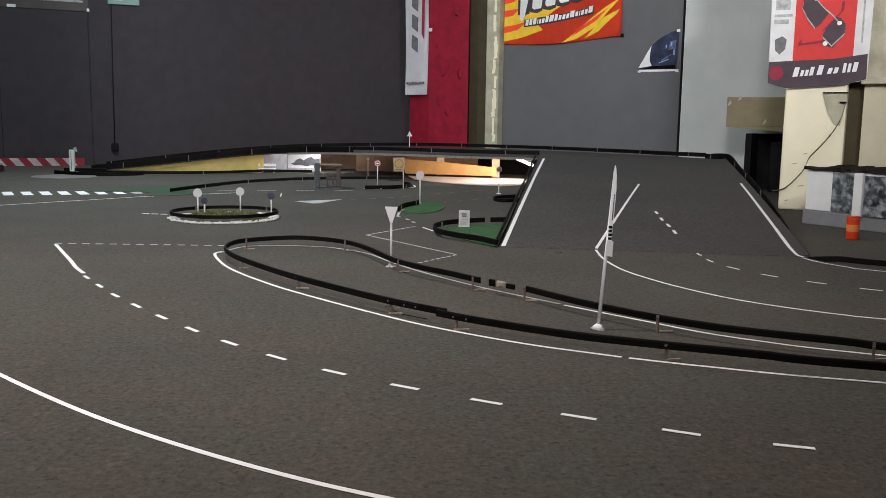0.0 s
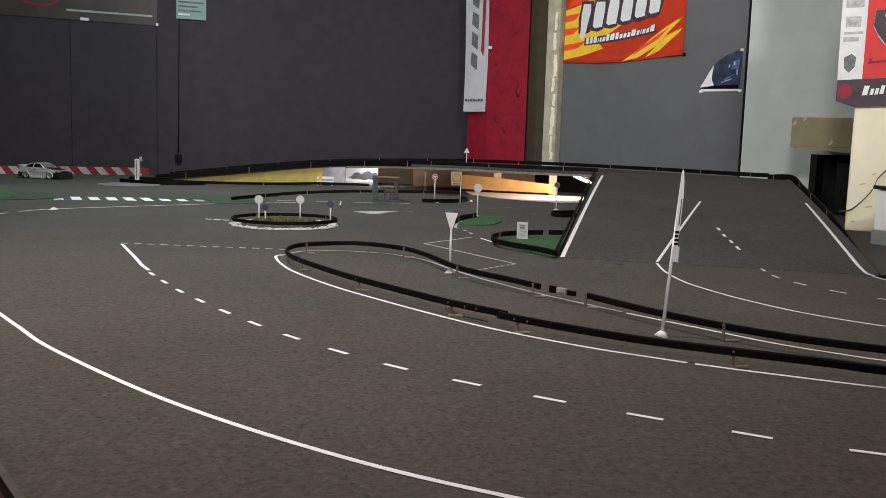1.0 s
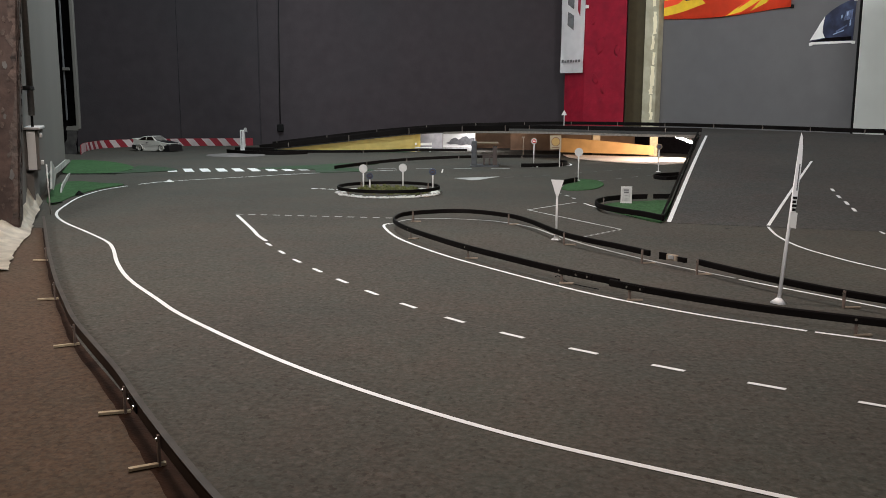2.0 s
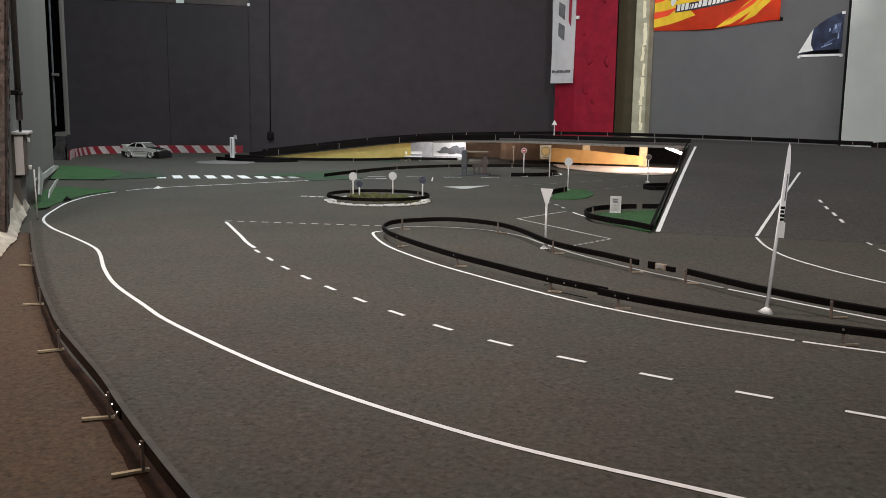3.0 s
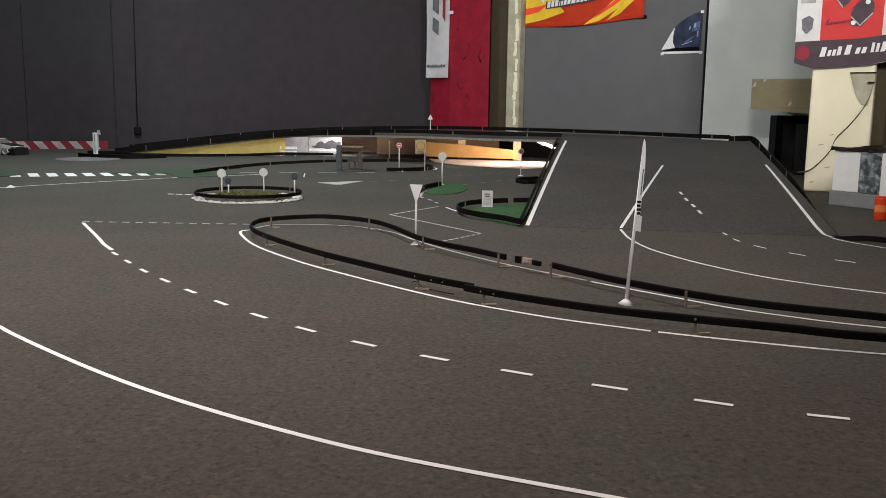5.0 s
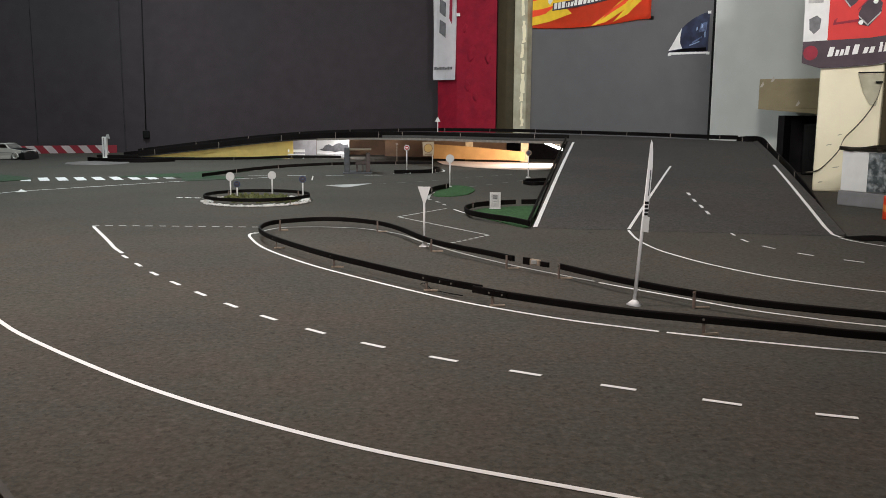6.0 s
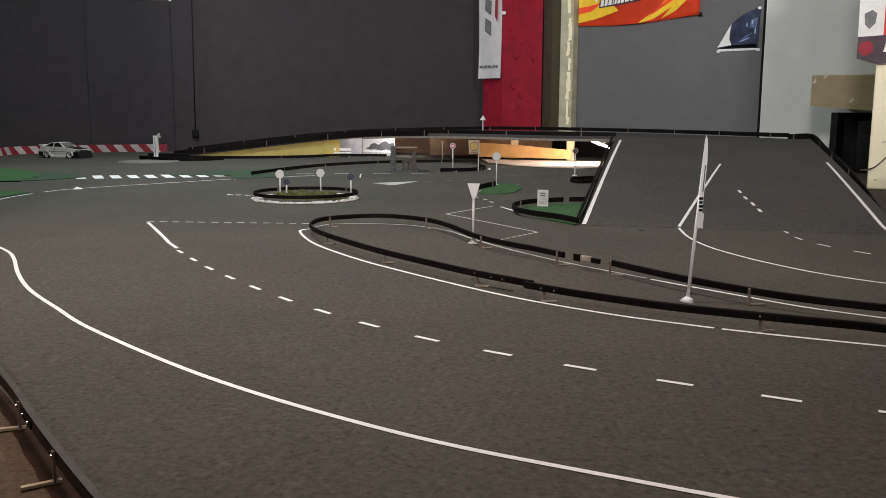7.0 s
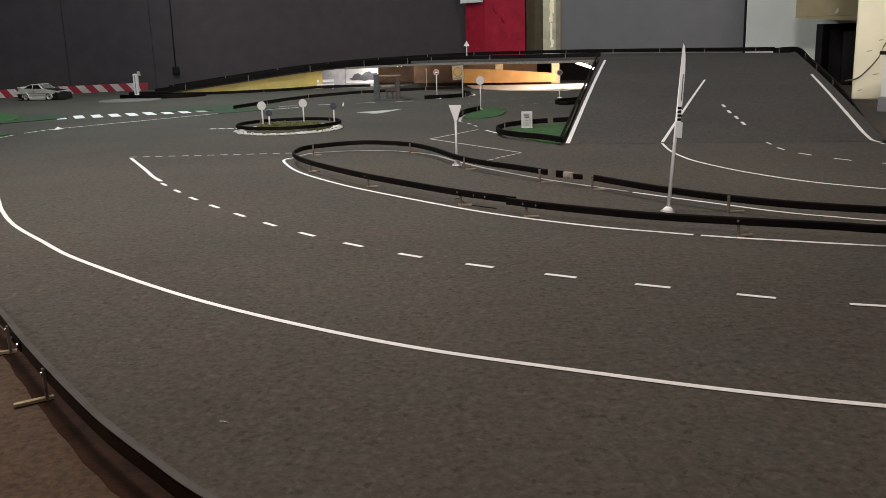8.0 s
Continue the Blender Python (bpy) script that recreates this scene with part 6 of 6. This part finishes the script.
# ---- filling station kiosk, bench, picture box ----
M_PUMP = material("blue_grey_pump", (0.055, 0.062, 0.068), 0.6, vary=0.2, scale=40)
kio = thing("model_kiosk", (-0.37, 6.42, 0), 4, "grey model filling station kiosk with flat tan roof", "model building")
part("base_plate", B(-0.12, 0.095, -0.12, 0.12, 0.0005, 0.010, bevel=0.002), M_CONCRETE, kio)
part("pump_tower", B(-0.11, -0.072, -0.08, -0.03, 0.0105, 0.188, bevel=0.004), M_PUMP, kio)
for z in (0.06, 0.105, 0.15):
    part("tower_band", B(-0.113, -0.069, -0.083, -0.027, z, z + 0.016), M_CONCRETE, kio)
part("roof", B(-0.10, 0.085, -0.07, 0.10, 0.168, 0.176, bevel=0.002), M_TAN, kio)
part("canopy_post", B(-0.10, -0.088, 0.07, 0.082, 0.0105, 0.167), M_CONCRETE, kio)
part("brown_post", B(0.045, 0.078, -0.05, 0.0, 0.0105, 0.150, bevel=0.002), M_POSTER, kio)
part("counter", B(-0.03, 0.044, -0.03, 0.03, 0.062, 0.088, bevel=0.002), M_POSTER, kio)
part("counter_leg", B(-0.025, -0.012, -0.02, 0.02, 0.0105, 0.061), M_POSTER, kio)
part("counter_leg", B(0.015, 0.028, -0.02, 0.02, 0.0105, 0.061), M_POSTER, kio)
bench = thing("model_bench", (-1.14, 8.31, 0), 6, "white model bench in front of the overpass", "model bench")
part("seat", B(-0.075, 0.085, -0.02, 0.03, 0.035, 0.045, bevel=0.002), M_PAPER, bench)
part("back", B(-0.075, 0.085, 0.03, 0.036, 0.06, 0.085, bevel=0.002), M_PAPER, bench)
for x in (-0.065, 0.07):
    part("leg", B(x - 0.006, x + 0.006, -0.015, 0.034, 0.0, 0.034), M_PAPER, bench)
pic = thing("picture_box", (-1.0, 8.72, 0), 0, "white folded box with a grey picture under the overpass", "picture box")
# shade of the box's left side is put into a greyer face
part("grey_face", B(-0.36, 0.0, 0.0, 0.01, 0.0, 0.17, m=pose(0, 0, 0, 0, 0, 25) @ Matrix.Translation((0, 0, 0))), M_SHADEFACE, pic, "plain face painted grey for the box's shaded side")
part("white_face", B(0.0, 0.34, 0.0, 0.01, 0.0, 0.17, m=pose(0.004, 0, 0, 0, 0, -14)), M_PAPER, pic, "white face")
part("picture", slab(bmesh.new(), [(0.03, 0.07), (0.07, 0.082), (0.09, 0.11), (0.13, 0.125), (0.17, 0.105), (0.21, 0.13), (0.25, 0.14), (0.285, 0.118), (0.335, 0.128), (0.335, 0.05), (0.25, 0.06), (0.2, 0.048), (0.14, 0.06), (0.08, 0.055)], -0.004, -0.001), M_GREYINK, pic, "grey printed picture").matrix_local = pose(0.004, 0, 0, 0, 0, -14)
part("base_strip", B(0.0, 0.34, -0.006, -0.002, 0.0, 0.03, m=pose(0.004, 0, 0, 0, 0, -14)), M_PALEINK, pic)


# ---- radio-controlled drift car ----
car = thing("rc_drift_car", (-3.663, 7.935, 0), -16, "white model hatchback drift car with black bumpers", "model car")
car.scale.z = 1.08
WB, HW = 0.257, 0.092
FX, RXX = WB / 2, -WB / 2


def arch(cx, r, z0, n=9):
    return [(cx + r * math.cos(math.pi - k * math.pi / n), z0 + r * math.sin(math.pi - k * math.pi / n)) for k in range(n + 1)]


def body_half(x, z):
    """Half width of the shell: rounder at nose and tail, drawn in above the waist."""
    w = HW - 0.006 * max(0, abs(x) - 0.15) / 0.07
    if z > 0.072:
        w -= 0.006 * min(1, (z - 0.072) / 0.02)
    return w


# lower shell: side panels with wheel arches, and the top
low_outline = [(-0.205, 0.045)] + [(-0.168, 0.022)] + arch(RXX, 0.035, 0.022) + [(RXX + 0.045, 0.010), (FX - 0.045, 0.010)] + arch(FX, 0.035, 0.022) + [(0.172, 0.03), (0.205, 0.045)]
top_outline = [(0.212, 0.062), (0.205, 0.074), (0.10, 0.088), (0.065, 0.092), (-0.02, 0.094), (-0.12, 0.096), (-0.205, 0.098), (-0.214, 0.07)]


def shell(name, outline, mat, half, parent, label="", flare=0.0):
    bm = bmesh.new()
    a = [bm.verts.new((x, -half(x, z), z)) for x, z in outline]
    b = [bm.verts.new((x, half(x, z), z)) for x, z in outline]
    n = len(outline)
    fa, fb = bm.faces.new(a), bm.faces.new(b[::-1])
    for i in range(n):
        bm.faces.new((a[i], b[i], b[(i + 1) % n], a[(i + 1) % n]))
    bmesh.ops.triangulate(bm, faces=[fa, fb])
    return part(name, bm, mat, parent, label)


body = shell("body", low_outline + top_outline, M_CAR, body_half, car, "white lower body shell")
part("waist_line", B(-0.165, 0.165, -HW - 0.0012, -HW + 0.0, 0.0555, 0.058), M_CARBLACK, body)
part("door_handle", B(-0.048, -0.030, -HW - 0.003, -HW, 0.076, 0.081, bevel=0.0008, m=Matrix.Translation((0, 0.0035, 0))), M_CARBLACK, body)
# cabin
cab_prof = [(0.062, 0.0925), (0.012, 0.130), (-0.010, 0.1335), (-0.075, 0.1325), (-0.105, 0.126), (-0.165, 0.0975)]


def cabin_half(x, z):
    return 0.083 - 0.016 * (z - 0.092) / 0.042


shell("cabin", cab_prof, M_CAR, cabin_half, car, "white roof and pillars")


def pane(name, pts, side, mat, parent):
    """A window pane laid just over the cabin's side."""
    bm = bmesh.new()
    inner = [bm.verts.new((x, side * (cabin_half(x, z) - 0.001), z)) for x, z in pts]
    outer = [bm.verts.new((x, side * (cabin_half(x, z) + 0.0014), z)) for x, z in pts]
    n = len(pts)
    bm.faces.new(inner), bm.faces.new(outer[::-1])
    for i in range(n):
        bm.faces.new((inner[i], outer[i], outer[(i + 1) % n], inner[(i + 1) % n]))
    return part(name, bm, mat, parent)


for side in (-1, 1):
    pane("door_window", [(0.048, 0.0965), (0.009, 0.1265), (-0.046, 0.1275), (-0.050, 0.0965)], side, M_GLASS, car)
    pane("rear_window", [(-0.060, 0.0965), (-0.057, 0.1272), (-0.080, 0.1265), (-0.103, 0.120), (-0.146, 0.0985)], side, M_GLASS, car)
part("windscreen", slab(bmesh.new(), [(0.0625, 0.0945), (0.0145, 0.1295), (0.016, 0.1305), (0.066, 0.0945)], -0.066, 0.066), M_WINDSHIELD, car, "hazy clear windscreen")
part("rear_screen", slab(bmesh.new(), [(-0.108, 0.1262), (-0.158, 0.1023), (-0.159, 0.104), (-0.108, 0.1278)], -0.06, 0.06), M_GLASS, car)
bonnet = part("bonnet", slab(bmesh.new(), [(0.205, 0.0745), (0.10, 0.0885), (0.070, 0.092), (0.070, 0.0945), (0.10, 0.091), (0.206, 0.0765)], -0.072, 0.072), M_CARBON, car, "dark carbon bonnet")
for y in (-0.035, 0.035):
    part("bonnet_pin", tube(bmesh.new(), (0.172, y, 0.079), (0.172, y, 0.090), 0.0022, seg=8), M_CARBLACK, bonnet)
part("wiper", B(0.07, 0.074, -0.05, 0.02, 0.0948, 0.0968), M_CARBLACK, car)
fb = part("front_bumper", slab(bmesh.new(), [(0.166, 0.052), (0.166, 0.020), (0.190, 0.008), (0.232, 0.008), (0.230, 0.030), (0.222, 0.058), (0.205, 0.060)], -HW + 0.002, HW - 0.002), M_CARBLACK, car, "black front bumper and lip")
part("lip", B(0.176, 0.238, -HW - 0.002, HW + 0.002, 0.0055, 0.0085, bevel=0.001), M_CARBLACK, fb)
part("grille", B(0.207, 0.2165, -0.05, 0.05, 0.060, 0.071), M_CARBLACK, car)
for y in (-0.066, 0.066):
    part("headlight", B(0.205, 0.2175, y - 0.014, y + 0.014, 0.0605, 0.071, bevel=0.001), M_LENS, car)
    part("indicator", B(0.196, 0.2145, y * 1.31 - 0.003, y * 1.31 + 0.003, 0.0605, 0.070, bevel=0.0008), M_GREYINK, car)
    part("tail_light", B(-0.2165, -0.209, y - 0.02, y + 0.02, 0.072, 0.088, bevel=0.001), M_AMBER, car)
part("rear_bumper", slab(bmesh.new(), [(-0.166, 0.052), (-0.166, 0.022), (-0.180, 0.014), (-0.216, 0.018), (-0.222, 0.052), (-0.212, 0.056)], -HW + 0.0015, HW - 0.0015), M_CARBLACK, car, "black rear bumper")
sp = part("rear_spoiler", slab(bmesh.new(), [(-0.168, 0.0975), (-0.205, 0.0975), (-0.224, 0.108), (-0.222, 0.113), (-0.190, 0.111), (-0.165, 0.103)], -0.082, 0.082), M_CAR, car, "white ducktail spoiler")
for side in (-1, 1):
    y0, y1 = (side * (HW - 0.001), side * (HW + 0.006))
    part("side_skirt", slab(bmesh.new(), [(-0.088, 0.022), (-0.082, 0.006), (0.086, 0.006), (0.086, 0.021), (-0.06, 0.018), (-0.075, 0.03)], min(y0, y1), max(y0, y1)), M_CAR, car, "white side skirt")
    for cx in (RXX, FX):
        outer, inner = arch(cx, 0.039, 0.024), arch(cx, 0.0335, 0.024)
        part("arch_flare", slab(bmesh.new(), outer + inner[::-1], min(y0, y1), max(y0, y1)), M_CAR, car, "white wheel arch flare")


def wheel(cx, side, steer):
    w = thing_part("wheel", car)
    w.matrix_local = pose(cx, side * 0.083, 0.031, 0, 0, steer)
    bm = bmesh.new()
    path = [Vector((0.0255 * math.cos(k * math.tau / 28), 0, 0.0255 * math.sin(k * math.tau / 28))) for k in range(28)]
    prof = [(0.0235, -0.0115), (0.0295, -0.0115), (0.031, -0.009), (0.031, 0.009), (0.0295, 0.0115), (0.0235, 0.0115)]
    rings = []
    for k in range(28):
        c, s_ = math.cos(k * math.tau / 28), math.sin(k * math.tau / 28)
        rings.append([bm.verts.new((r * c, y, r * s_)) for r, y in prof])
    for k in range(28):
        for j in range(6):
            bm.faces.new((rings[k][j], rings[(k + 1) % 28][j], rings[(k + 1) % 28][(j + 1) % 6], rings[k][(j + 1) % 6]))
    part("tyre", bm, M_TYRE, w, "", True)
    bm = bmesh.new()
    prof = [(0.0236, -0.012), (0.0245, -0.0125), (0.0225, -0.0125), (0.0205, -0.004), (0.007, 0.0), (0.0065, -0.004), (0.0, -0.004)]
    if side > 0:
        prof = [(r, -y) for r, y in prof]
    rings = []
    for k in range(28):
        c, s_ = math.cos(k * math.tau / 28), math.sin(k * math.tau / 28)
        rings.append([bm.verts.new((max(r, 0.0004) * c, y, max(r, 0.0004) * s_)) for r, y in prof])
    for k in range(28):
        for j in range(len(prof) - 1):
            bm.faces.new((rings[k][j], rings[(k + 1) % 28][j], rings[(k + 1) % 28][j + 1], rings[k][j + 1]))
    part("rim", bm, M_WHEEL, w, "white deep-dish rim", True)
    part("hub_nut", tube(bmesh.new(), (0, side * 0.003, 0), (0, side * 0.008, 0), 0.0035, seg=6), M_CARBLACK, w)


def thing_part(name, parent):
    ob = new(name)
    ob.parent = parent
    return ob


for cx in (RXX, FX):
    for side in (-1, 1):
        wheel(cx, side, 0 if cx < 0 else 24)
part("underbody", B(-0.195, 0.195, -0.072, 0.072, 0.008, 0.04), M_CARBLACK, car)
part("driver_dash", B(-0.12, 0.05, -0.06, 0.06, 0.0955, 0.0965), M_CARBLACK, car)

# ---- small things on the carpet ----
tagged(link("carpet_speck", crumple([(-0.0965, 0.8135), (-0.092, 0.813), (-0.0915, 0.8165), (-0.096, 0.817)], 0.0005, 0.0022), M_PAPER), "tiny pale paper speck on the grey carpet", "scrap")
wire = catmull([(0.155, 2.196, 0.002), (0.162, 2.185, 0.007), (0.170, 2.160, 0.008), (0.188, 2.120, 0.003), (0.225, 2.084, 0.002), (0.262, 2.052, 0.002)], 6)
tagged(link("wire_scrap", sweep(bmesh.new(), wire, [(0.0011 * math.cos(a), 0.0011 * math.sin(a)) for a in [k * math.tau / 6 for k in range(6)]]), M_TRIM), "thin dark wire scrap lying beside the loop", "wire")
slim = sign_post("slim_post", (-0.14, 7.43), 0, 0.17, "slim grey model post before the underpass", "model post", "", 0.0028, M_STICKDARK, False)
part("cap", B(-0.010, 0.010, -0.006, 0.006, 0.1705, 0.184, bevel=0.001), M_STICKDARK, slim)
